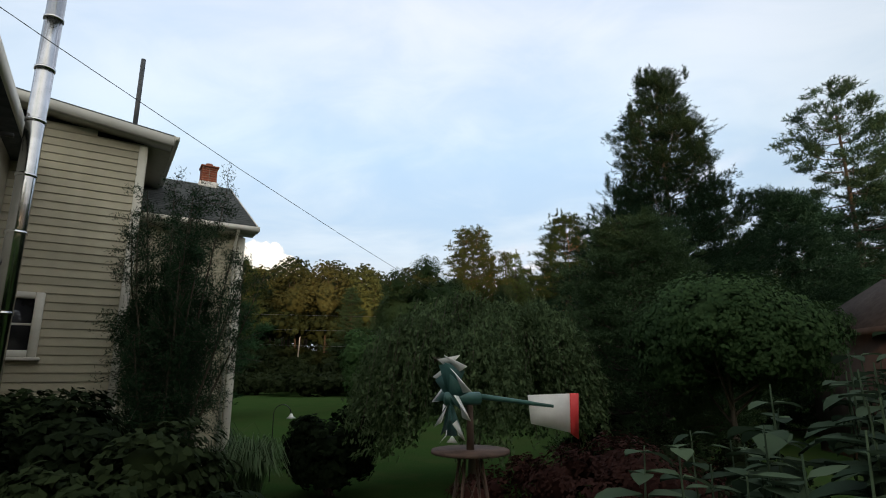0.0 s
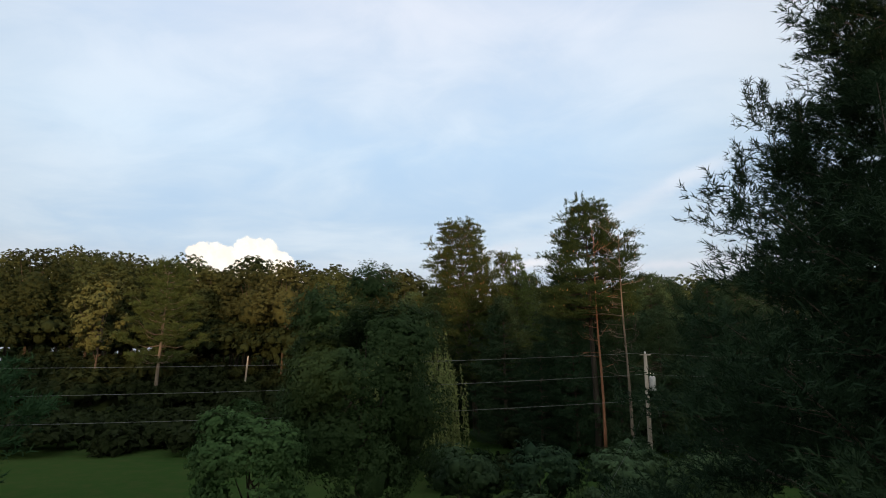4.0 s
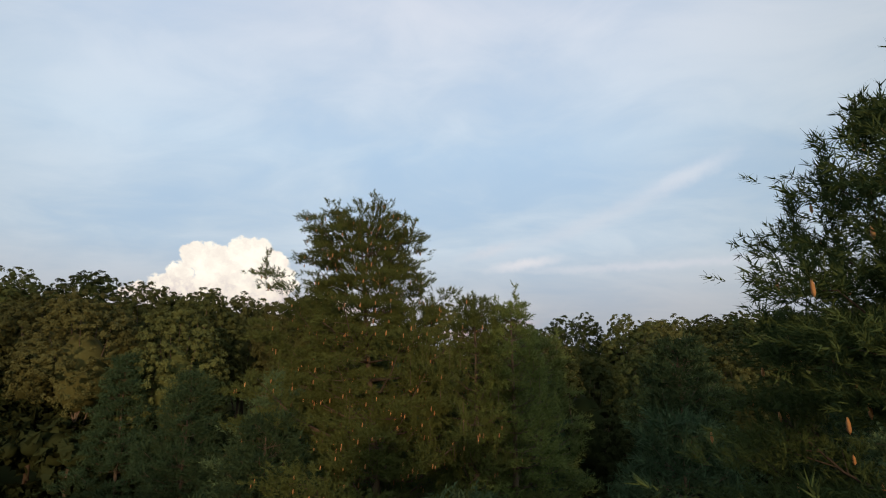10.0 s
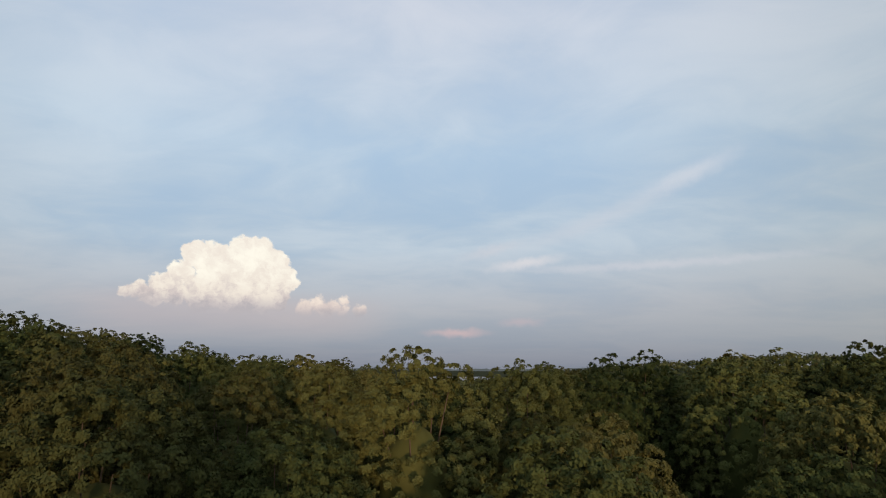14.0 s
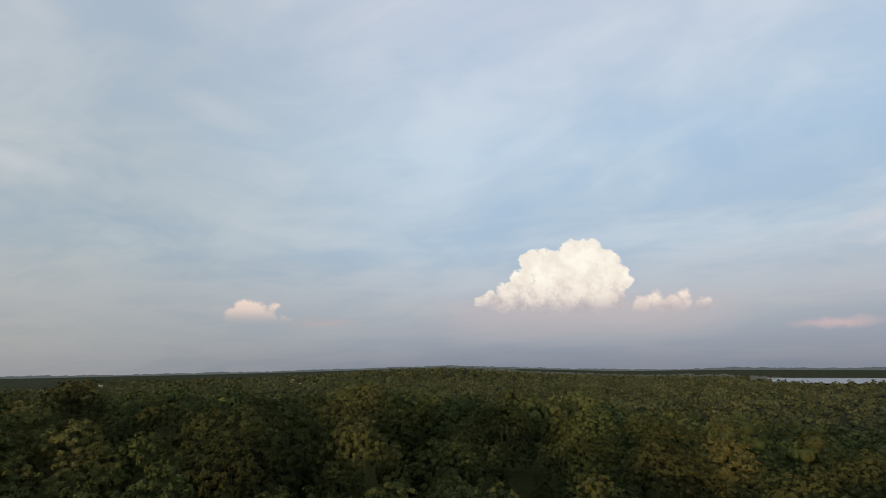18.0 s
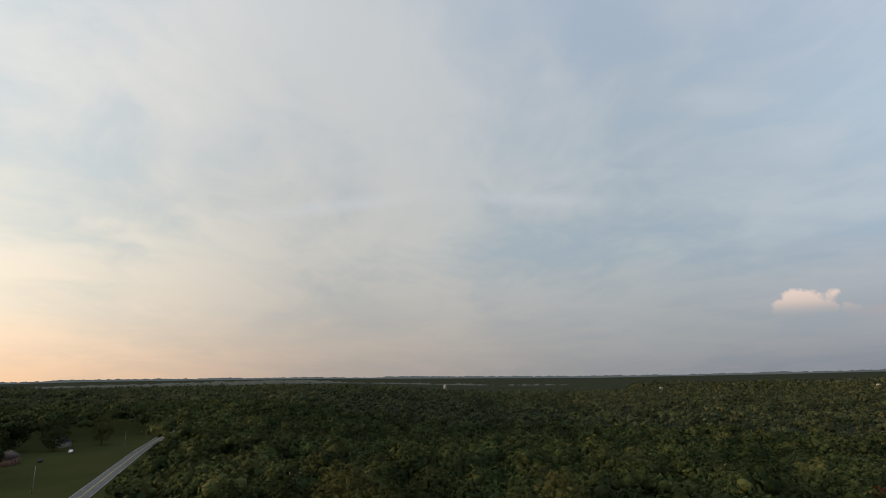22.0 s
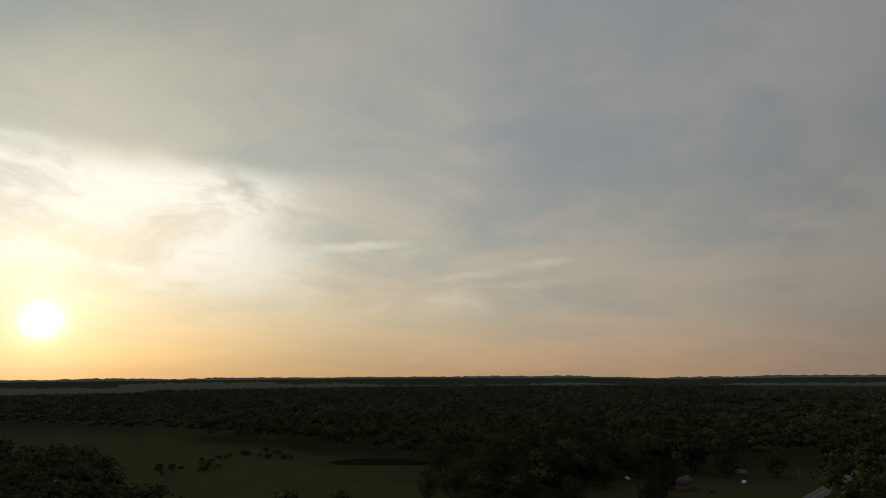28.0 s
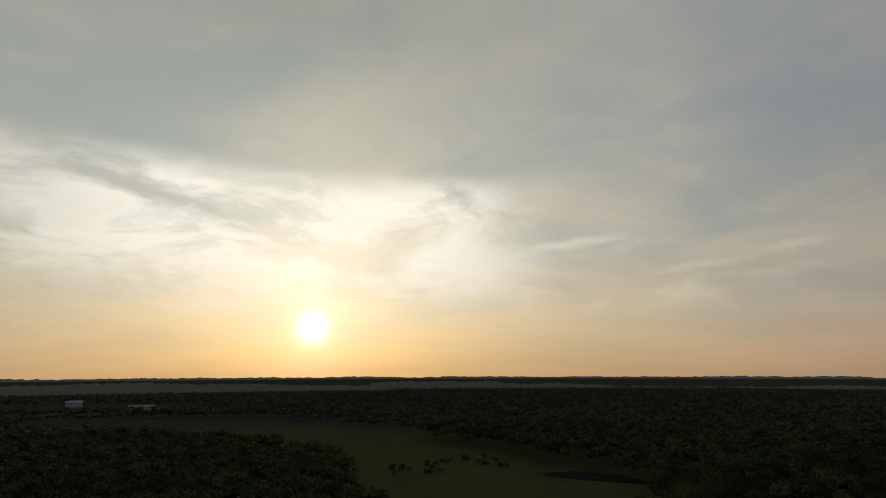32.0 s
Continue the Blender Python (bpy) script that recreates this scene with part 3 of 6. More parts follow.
def heaped_leaves(pile, rng, H, hr, out, clumps, per, leaf, knob=.24, core=.55):
    """Rounded heaps at H, each covered in knobbly clumps of leaves over a shaded heart; out: the way each heap faces."""
    k = len(H)
    if core:
        iv, it = ICO1
        v = iv[None] * rng.uniform(.9, 1.05, (k, len(iv), 1)) * core * hr[:, None, None] * (1, 1, .95) + H[:, None]
        pile.add(v.reshape(-1, 3), tris=(it[None] + (np.arange(k) * len(iv))[:, None, None]).reshape(-1, 3))
    q = even_dirs(clumps, k, rng, .16)
    cr = hr[:, None] * knob * rng.uniform(.7, 1.35, (k, clumps))
    cc = H[:, None] + q * (hr[:, None] * rng.uniform(.66, 1.06, (k, clumps)) ** .8)[..., None] * (1, 1, .94)
    keep = (q * out[:, None]).sum(-1) + .55 * q[..., 2] > -.35
    q, cr, cc = q[keep], cr[keep], cc[keep]
    s_ = unit(q[:, None] * .95 + (0, 0, .2) + rng.normal(0, .55, (len(q), per, 3)))
    P = cc[:, None] + s_ * (cr[:, None] * rng.uniform(.6, 1.12, (len(q), per)))[..., None] * (1, 1, .8)
    N = s_ * .7 + q[:, None] * .4 + (0, 0, .2) + rng.normal(0, .42, s_.shape)
    size = np.asarray(leaf) * np.ones(P.shape[:2])
    leaves(pile, P.reshape(-1, 3), N.reshape(-1, 3), size.ravel(), size.ravel() * .75, rng, tri=True)


def oak(seed, label, height, radius, crown_h, lobes, clumps, per, leaf, mat="leaf", group="", name="forest_tree", m=None, trunk_r=.26, low=-.35, knob=.21):
    """A broad tree whose domed crown is heaped with knobbly masses of leaves."""
    rng = np.random.default_rng(seed)
    t = thing(name, label, "tree", m, group)
    d = even_dirs(int(lobes * 2 / (1 - low)), 1, rng, .16)[0]
    d = d[d[:, 2] > low]
    d[:, :2] *= np.maximum(1 - d[:, 2:] ** 2, .08) ** -.06
    r = radius * rng.uniform(.28, .40, len(d))
    mid = np.array((0, 0, height - crown_h / 2))
    c = mid + d * (np.array([radius, radius, crown_h / 2]) - r[:, None] * .9) * rng.uniform(.90, 1.04, (len(d), 1))
    crown = Pile()
    v = ICO2[0] * np.array([radius * .42, radius * .42, crown_h * .24]) * rng.uniform(.9, 1.1, (len(ICO2[0]), 1)) + mid
    crown.add(v, tris=ICO2[1])
    heaped_leaves(crown, rng, c, r, unit(d + (0, 0, .3)), clumps, per, leaf, knob, 0)
    part("trunk", limbed_trunk(rng, height - crown_h * .45, trunk_r, c[:7]), M["bark"], t, smooth=True)
    part("crown", crown, M[mat], t)
    return t


def limbed_trunk(rng, top, base_r, targets, sides=7):
    pile = Pile()
    n = 5
    lean = rng.normal(0, 0.02 * top, 2)
    pts = [(lean[0] * (i / n) ** 2, lean[1] * (i / n) ** 2, top * i / n) for i in range(n + 1)]
    tube(pile, pts, [base_r * (1.25 if i == 0 else 1 - 0.75 * i / n) for i in range(n + 1)], sides)
    for tgt in targets:
        h = top * rng.uniform(0.45, 0.9)
        a = np.array((lean[0] * (h / top) ** 2, lean[1] * (h / top) ** 2, h))
        mid = (a + tgt) / 2 + (0, 0, -0.06 * np.linalg.norm(tgt - a))
        tube(pile, [a, mid, tgt], [base_r * 0.38, base_r * 0.24, base_r * 0.08], 5, False)
    return pile


def broadleaf(seed, name, label, height, radius, crown_h, mats, lobes=13, per_lobe=150, leaf=0.48, trunk_r=0.26, low=-0.5, m=None, group="", bark="bark", core=.25, tri=False, full=0.0):
    rng = np.random.default_rng(seed)
    t = thing(name, label, "tree", m, group)
    mid = np.array((0, 0, height - crown_h / 2))
    crown, c, r = lobed_crown(rng, radius, crown_h, mid, lobes, per_lobe, leaf, low, core, tri, full)
    part("trunk", limbed_trunk(rng, height - crown_h * 0.45, trunk_r, c[: min(9, lobes)]), M[bark], t, smooth=True)
    part("crown", crown, M[mats], t)
    return t


def pine(seed, name, label, height, radius, bare, tufts, needle, m=None, group="", bark="bark", shape=0.75, density=1.0, mat="needle", cones=0, droop=0.0, gap=0.8, spikes=0, lean=(0.0, 0.0), pads=1.0, even=0.0, heart=.5, thick=1.0, wide=.14):
    """A white pine: tiers of limbs with flat, upturned sprays of needles."""
    rng = np.random.default_rng(seed)
    t = thing(name, label, "tree", m, group)
    wood, crown = Pile(), Pile()
    n = 8
    sway = rng.normal(0, 0.10, (n + 1, 2)).cumsum(0) * 0.35
    sway -= sway[0]
    sway += np.array(lean)[None] * (np.arange(n + 1) / n)[:, None]
    spine = np.array([(sway[i, 0], sway[i, 1], height * i / n) for i in range(n + 1)])
    base = 0.012 * height + 0.04
    tube(wood, spine, [base * (1.2 if i == 0 else 1 - 0.93 * i / n) for i in range(n + 1)], 8)
    tips, dirs = [], []
    h = bare
    while h < height - 0.25:
        f = (h - bare) / (height - bare)
        prof = (1 - f) ** shape * (0.55 + 0.45 * min(1.0, f * 5 + 0.25))
        count = rng.integers(4, 7)
        a0 = rng.uniform(0, 6.28)
        at = np.array([np.interp(h, spine[:, 2], spine[:, 0]), np.interp(h, spine[:, 2], spine[:, 1]), h])
        for j in range(count):
            if rng.random() > density:
                continue
            ang = a0 + j * 6.28 / count + rng.normal(0, 0.25)
            ln = radius * prof * rng.uniform(0.55 + .3 * even, 1.2 - .1 * even) + 0.25
            up = 0.65 * f ** 2 + 0.05 - droop
            out = np.array((math.cos(ang), math.sin(ang), 0.0))
            pts = np.array([at + out * ln * s + np.array((0, 0, ln * (up * s + 0.22 * s * s - 0.12 * math.sin(3.1 * s)))) for s in (0, .35, .7, 1.0)])
            tube(wood, pts, [0.011 * ln + 0.012, 0.008 * ln + .008, 0.005 * ln + .005, 0.004], 4, False)
            nb = max(3, int((ln * 2.2 + 2) * thick))
            for b in range(nb):
                s = 1.0 if b == 0 else rng.uniform(0.3 if thick < 1.2 else .08, 1.0)
                p = np.array([np.interp(s, (0, .35, .7, 1.0), pts[:, k]) for k in range(3)])
                side = np.array((-out[1], out[0], 0)) * rng.choice((-1, 1))
                bl = 0.0 if b == 0 else ln * 0.34 * (1.2 - s) + 0.18
                dr = unit(side * rng.uniform(.5, 1.0) + out * rng.uniform(.3, 1.0) + np.array((0, 0, rng.uniform(0.05, 0.35))))
                pad = (0.20 + 0.085 * ln) * pads
                if bl:
                    tube(wood, [p, p + dr * bl], [.010, .005], 3, False)
                k = max(3, int(tufts * (.5 + .32 * ln) * rng.uniform(.7, 1.3)))
                o = rng.normal(0, 0.5, (k, 3)) * pad * np.array((1, 1, .27)) + dr * pad * rng.uniform(-.6, .8, (k, 1))
                pc = p + dr * (bl + pad * .1)
                nb_ = 16 if tufts > 4 else 7
                oc = pc + rng.normal(0, .30, (nb_, 3)) * (1, 1, .3) * pad
                od = unit(rng.normal(0, 1, (nb_, 3)) * (1, 1, .4) + dr * .5 + (0, 0, .25))
                on = np.cross(od, rng.normal(size=od.shape)) * .5 + (0, 0, .6)
                leaves(crown, oc + od * pad * .2, on, pad * heart * 1.5, wide * pad, rng, along=od, fold=0.1)
                tips.append(p + dr * bl + o)
                dirs.append(o / pad * .8 + dr * .6 + (0, 0, .55))
        h += rng.uniform(0.7, 1.25) * gap * (0.5 + 0.5 * (1 - f))
    # upright leaders on the upper limbs
    ends = [q for q in np.concatenate(tips) if q[2] > bare + (height - bare) * .5]
    for i in range(spikes if ends else 0):
        q = ends[rng.integers(0, len(ends))]
        up_ = rng.uniform(.45, 1.1)
        tube(wood, [q, q + (0, 0, up_)], [.012, .004], 3, False)
        k = int(tufts * 1.2)
        tips.append(q + np.stack([rng.normal(0, .05, k), rng.normal(0, .05, k), rng.uniform(0, up_, k)], 1))
        dirs.append(np.repeat(np.array([[0, 0, 1.0]]), k, 0) + rng.normal(0, .3, (k, 3)))
    k = int(tufts * 3)
    tips.append(spine[-1] + np.stack([rng.normal(0, .05, k), rng.normal(0, .05, k), rng.uniform(-.7, .1, k)], 1))
    dirs.append(np.repeat(np.array([[0, 0, 1.0]]), k, 0))
    P, D = np.concatenate(tips), unit(np.concatenate(dirs))
    cnt, nl, nw = needle
    D = unit(D + rng.normal(0, .22, D.shape))
    along = np.repeat(D, cnt, 0)
    P2 = np.repeat(P, cnt, 0) + along * (rng.uniform(-.5, .75, (len(along), 1)) * nl * 1.5)
    D2 = unit(along * .85 + rng.normal(0, 0.55, along.shape))
    N2 = np.cross(D2, rng.normal(size=D2.shape))
    leaves(crown, P2 + D2 * nl * .5, N2, nl, nw, rng, along=D2, tri=True)
    part("trunk", wood, M[bark], t, smooth=True)
    part("crown", crown, M[mat], t)
    if cones:
        cp = Pile()
        pick = P[(P[:, 2] > height * 0.45)]
        pick = pick[rng.integers(0, len(pick), cones)]
        for p in pick:
            q = p + rng.normal(0, 0.05, 3)
            ln = rng.uniform(0.11, 0.19)
            tube(cp, [q, q - (0.005, 0, ln * .3), q - (0.01, 0, ln * .75), q - (0.012, 0, ln)], [0.008, 0.022, 0.024, 0.006], 5)
        tagged(part("hanging_cone", cp, M["cone"], t, "hanging tan cones"), kind="stuff")
    return t


def dead_tree(seed, label, height, m, bark, twigs=26, low=0.45, reach=1.0):
    rng = np.random.default_rng(seed)
    t = thing("dead_tree", label, "tree", m)
    wood = Pile()
    pts = [(0.05 * math.sin(i), 0.05 * math.cos(1.3 * i), height * i / 7) for i in range(8)]
    tube(wood, pts, [0.125 * (1.15 if i == 0 else 1 - 0.9 * i / 7) for i in range(8)], 8)

    def shoot(br, a, d, ln, r, depth):
        bend = rng.normal(0, 0.16, 3) + (0, 0, .14)
        mid = a + d * ln * .5
        end = mid + unit(d + bend) * ln * .5
        tube(br, [a, mid, end], [r, r * .7, r * .3], 4, False)
        if depth:
            for _ in range(rng.integers(2, 4)):
                w = rng.uniform(.3, 1)
                shoot(br, a + (end - a) * w, unit(d + rng.normal(0, .5, 3) + (0, 0, .15)), ln * rng.uniform(.35, .6), r * .5, depth - 1)

    for i in range(twigs):
        f = low + (1 - low) * (i + rng.random()) / twigs
        a = np.array((0, 0, height * min(f, .99)))
        ang = rng.uniform(0, 6.28)
        up = 0.1 + 1.1 * max(0, f - .7) * 2
        br = Pile()
        shoot(br, a, unit(np.array((math.cos(ang), math.sin(ang), up))), rng.uniform(.7, 2.1) * (1.25 - f * .6) * reach, .022, 2)
        part("branch", br, M[bark], t, smooth=True)
    part("trunk", wood, M[bark], t, smooth=True)
    return t


# ---- ground ----
def sm(x, lo, hi):
    t = np.clip((x - lo) / (hi - lo), 0, 1)
    return t * t * (3 - 2 * t)


SKYLINE = [(-180, 50), (-60, 40), (-37, 30), (-17, 20), (-6, 8), (6, 16), (15, 10), (21, 24), (33, 52), (42, 34), (49, 24), (55, 16), (70, 4), (85, 14), (97, 26), (117, 34), (128, 24), (137, 40), (160, 46), (180, 50)]


def skyline(az):
    a = [p[0] for p in SKYLINE]
    return np.interp(az, a, [p[1] for p in SKYLINE])


def ground_z(x, y):
    """Height of the land."""
    x, y = np.asarray(x, float), np.asarray(y, float)
    r = np.hypot(x, y - 60)
    az = np.degrees(np.arctan2(-x, y - 60))
    rise = np.interp(x, [-400, -110, -60, -35, -12, 12, 60, 120], [6.0, 6.5, 7.5, 6.5, 3.0, 0.0, 1.5, 4.0])
    west = 6.0 * sm(-x, 40, 130)
    z = west + (rise - west) * sm(y, 76, 108)
    ahead = sm(az, -75, -45) * sm(-az, -99, -76)
    z = z - 25.0 * sm(r, 150, 430) * ahead
    z = z - 8.0 * sm(r, 110, 300) * np.exp(-((az + 4) / 20.0) ** 2)
    z = z + 42.0 * np.exp(-(((x - 450) / 190.0) ** 2 + ((y - 720) / 240.0) ** 2)) + 26.0 * np.exp(-(((x - 250) / 150.0) ** 2 + ((y - 930) / 200.0) ** 2))
    z = z + 34.0 * sm(r, 1500, 2300) * np.exp(-((az - 34) / 11.0) ** 2)
    lake = (r > 1700) & (r < 2900) & (np.abs(az + 1.8) < 8)
    z = np.where(lake, np.minimum(z, -21.0), z)
    z = z + (skyline(az) - 12 - z) * sm(r, 2500, 4700)
    return z


def polar_sheet(r0, r1, rings, a0, a1, steps, height, centre=(0, 60)):
    rr = np.geomspace(r0, r1, rings)
    aa = np.radians(np.linspace(a0, a1, steps))
    R_, A_ = np.meshgrid(rr, aa, indexing="ij")
    x, y = centre[0] - R_ * np.sin(A_), centre[1] + R_ * np.cos(A_)
    z = height(x, y, R_, np.degrees(A_))
    v = np.stack([x, y, z], -1).reshape(-1, 3)
    i = np.arange((rings - 1) * steps).reshape(rings - 1, steps)[:, :-1].ravel()
    q = np.stack([i, i + 1, i + steps + 1, i + steps], 1)
    return v, q[:, ::-1]


gv, gq = polar_sheet(0.5, 4880, 70, -180, 180, 181, lambda x, y, r, a: ground_z(x, y))
ground = new("ground", mesh_np("ground", gv, gq, M["grass"], True))
tagged(ground, "mown green lawn, meadow and woodland floor", "ground", kind="structure")


def ridge(name, label, mat, dist, lift, seed, a0=-75, a1=235, steps=2600, tree=6.5):
    """A range of wooded hills with a rounded section and an uneven treetop line."""
    rng = np.random.default_rng(seed)
    az = np.linspace(a0, a1, steps)
    wrapped = (az + 180) % 360 - 180
    crest = skyline(wrapped) + lift(wrapped)
    rough = np.convolve(rng.normal(0, 1, steps), np.hanning(7) / 3, "same") * tree * .5 + np.convolve(rng.normal(0, 1, steps), np.hanning(60) / 8, "same") * tree * .6
    v = []
    for k, (dr, dz) in enumerate(((-420, -1.0), (-300, -.75), (-180, -.42), (-90, -.16), (-35, -.03), (0, 0.0), (60, -.4))):
        rr = dist + dr
        z = crest * 1.0 + dz * 46 + rough * (1.0 if k > 2 else .5) + rng.normal(0, tree * .2, steps)
        a = np.radians(az)
        v.append(np.stack([-rr * np.sin(a), 60 + rr * np.cos(a), z], 1))
    rows = len(v)
    i = np.arange((rows - 1) * steps).reshape(rows - 1, steps)[:, :-1].ravel()
    q = np.stack([i, i + steps, i + steps + 1, i + 1], 1)
    ob = new(name, mesh_np(name, np.concatenate(v), q, mat, False))
    return tagged(ob, label, "hills", kind="structure")


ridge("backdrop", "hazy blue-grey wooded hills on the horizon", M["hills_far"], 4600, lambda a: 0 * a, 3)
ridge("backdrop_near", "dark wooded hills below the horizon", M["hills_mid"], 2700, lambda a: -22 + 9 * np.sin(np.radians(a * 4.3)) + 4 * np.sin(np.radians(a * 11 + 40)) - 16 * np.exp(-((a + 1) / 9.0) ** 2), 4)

lv, lq = polar_sheet(1900, 2650, 6, -6.4, 3.3, 24, lambda x, y, r, a: 0 * x - 19.2)
tagged(new("water", mesh_np("water", lv, lq, M["water"])), "pale still lake between the wooded shores", "lake", kind="structure")

# road through the west
ROAD = [(-82, 58), (-110, 50), (-203, 24), (-308, -7), (-393, -29), (-560, -70), (-800, -120)]


def strip(name, label, mat, pts, half, up, category, shift=0.0):
    pts = np.asarray(pts, float)
    t = np.linspace(0, len(pts) - 1, 160)
    x = np.interp(t, np.arange(len(pts)), pts[:, 0])
    y = np.interp(t, np.arange(len(pts)), pts[:, 1])
    d = unit(np.stack([np.gradient(x), np.gradient(y)], 1))
    nrm = np.stack([-d[:, 1], d[:, 0]], 1)
    v = []
    for s in (-half, 0, half):
        px, py = x + nrm[:, 0] * (s + shift), y + nrm[:, 1] * (s + shift)
        v.append(np.stack([px, py, ground_z(px, py) + up + (0.05 if s == 0 else 0)], 1))
    n = len(x)
    i = np.arange(n - 1)
    q = np.concatenate([np.stack([i + k * n, i + k * n + 1, i + (k + 1) * n + 1, i + (k + 1) * n], 1) for k in (0, 1)])
    return tagged(new(name, mesh_np(name, np.concatenate(v), q, mat)), label, category, kind="structure")


strip("road", "grey asphalt country road between lawns and woods", M["road"], ROAD, 3.2, 0.12, "road")
strip("road_line", "faded yellow line along the road", M["line"], ROAD, 0.12, 0.185, "road marking")
for side in (-2.95, 2.95):
    strip("edge_line", "worn white line along the road's edge", M["edge_line"], ROAD, 0.07, 0.16, "road marking", side)
strip("track", "dark worn farm track beside the meadow", M["soil"], [(-30, -262), (-45, -215), (-57, -169), (-66, -120)], 1.6, 0.2, "track")


# ---- woods ----
def inside(poly, x, y):
    x, y = np.asarray(x, float), np.asarray(y, float)
    hit = np.zeros(x.shape, bool)
    for (x0, y0), (x1, y1) in zip(poly, poly[1:] + poly[:1]):
        cross = ((y0 > y) != (y1 > y)) & (x < (x1 - x0) * (y - y0) / (y1 - y0 + 1e-9) + x0)
        hit ^= cross
    return hit


LAWN = [(-150, 36), (-203, 20), (-308, -12), (-392, -34), (-388, -52), (-335, -62), (-300, -72), (-262, -92), (-235, -70), (-200, -60), (-160, -20), (-130, 20)]
MEADOW = [(-70, -62), (-150, -60), (-200, -70), (-240, -110), (-215, -150), (-198, -184), (-190, -235), (-170, -250), (-134, -328), (-100, -400), (-72, -512), (-10, -610), (54, -716), (150, -790), (360, -735), (420, -600), (210, -500), (60, -400), (-18, -300), (-30, -262), (-36, -190)]
FIELD2 = [(90, -640), (150, -745), (330, -830), (560, -840), (560, -740), (300, -610)]
FIELD3 = [(240, -930), (330, -1150), (700, -1300), (900, -1150), (620, -900)]
FIELD4 = [(-700, -300), (-760, -380), (-900, -380), (-880, -300)]
FIELD5 = [(-1150, -60), (-1250, -160), (-1450, -120), (-1380, -20)]
# Ends close to the house, so that added, unseen woods behind shade the yard.
YARD = [(-75, 98), (-30, 95), (0, 98), (50, 98), (52, 60), (46, -16), (-60, -24), (-78, 40)]
CLEAR = [(-100, 86), (-205, 32), (-203, 20), (-150, -60), (-100, -60)]
roadxy = np.array(ROAD, float)


def road_gap(x, y):
    o = np.argsort(roadxy[:, 0])
    return np.abs(y - np.interp(x, roadxy[o, 0], roadxy[o, 1]))


def wooded(x, y):
    ok = np.ones(np.shape(x), bool)
    for poly in (LAWN, CLEAR, MEADOW, FIELD2, FIELD3, FIELD4, FIELD5, YARD):
        ok &= ~inside(poly, x, y)
    ok &= (road_gap(x, y) > np.where(x < -290, 4.5, 8)) | (x < -800)
    r, az = np.hypot(x, y - 60), np.degrees(np.arctan2(-x, y - 60))
    ok &= ~((r > 1850) & (r < 2700) & (az > -8) & (az < 4.5))
    return ok


def jittered(x0, x1, y0, y1, gap, rng):
    gx, gy = np.meshgrid(np.arange(x0, x1, gap), np.arange(y0, y1, gap * .87))
    gx = gx + (np.arange(gx.shape[0]) % 2)[:, None] * gap / 2
    x, y = gx.ravel() + rng.uniform(-.45, .45, gx.size) * gap, gy.ravel() + rng.uniform(-.45, .45, gx.size) * gap
    k = wooded(x, y)
    return x[k], y[k]


def bearing(x, y):
    return np.degrees(np.arctan2(-x, y - 60)) % 360


rng = np.random.default_rng(11)
OAK = "broad-crowned green oak with a leafy heaped crown in the wood"
oaks = [oak(20 + i, OAK, 19.5 + (i % 3) * .7, 4.6 + .35 * (i % 4), 14.0 + (i % 2) * 1.5, 25 + i % 4, 38, 24, .27, group="trees of the wood") for i in range(7)]
fine = [oak(30 + i, OAK, 19.5 + (i % 3) * .7, 4.6 + .35 * (i % 4), 15.0, 27 + i % 3, 42, 40, .21, group="trees of the wood") for i in range(5)]
close = [oak(36 + i, OAK, 19.8, 4.7 + .3 * i, 15.6, 28 + i, 44, 90, .145, group="trees of the wood") for i in range(3)]
reds = oak(40, "oak with early reddish-brown leaves in the wood", 19.5, 3.8, 10.0, 20, 30, 16, .36, "leaf_red", "trees of the wood")
fx, fy = jittered(-170, 130, 92, 330, 9.7, rng)
near_d = np.hypot((fx + 4) * .9, (fy - 116) * 1.0)
order = np.argsort(near_d)
NEAR = 230
RED_SPOTS = [(-97.7, 206.8), (-113.4, 307.8), (-38.0, 196.0), (46.0, 214.0), (22.0, 171.0), (-20.0, 262.0)]
RISE_X, RISE_Z = (-70, -56, -48, -41, -35, -29, -24, -20, -15, -9, -5, 0, 9, 15, 22, 34, 47, 60), (28.1, 26.7, 27.1, 26.6, 25.9, 26.2, 26.0, 25.0, 25.0, 24.5, 23.7, 23.0, 22.5, 21.2, 20.5, 20.8, 23.6, 24.5)
placed = {}
for c, i in enumerate(order[:NEAR]):
    s = rng.uniform(0.82, 1.08) * (0.84 if rng.random() < .3 else 1.0)
    zz = float(ground_z(fx[i], fy[i]))
    front = float(1 - sm(fy[i], 132, 150))
    tall = (float(np.interp(fx[i], RISE_X, RISE_Z)) + .15 * (min(fy[i], 121) - 116) - zz) / 19.8 * rng.uniform(.90, 1.07)
    s = s * (1 - front) + tall * front
    wide = s * .95
    m = Matrix.LocRotScale((fx[i], fy[i], zz), Euler((0, 0, rng.uniform(0, 6.28))), (wide * rng.uniform(.92, 1.1), wide * rng.uniform(.92, 1.1), s))
    path_d = math.hypot(fx[i] - 4, fy[i] - min(max(fy[i], 98), 128))
    src = close[c % 3] if path_d < 15 and fy[i] < 136 else fine[c % 5] if c < 70 else oaks[c % 7]
    if src.name not in placed:
        placed[src.name] = 1
        src.matrix_basis = m
    else:
        ob = copy_thing(src, m)
        ob.scale = m.to_scale()
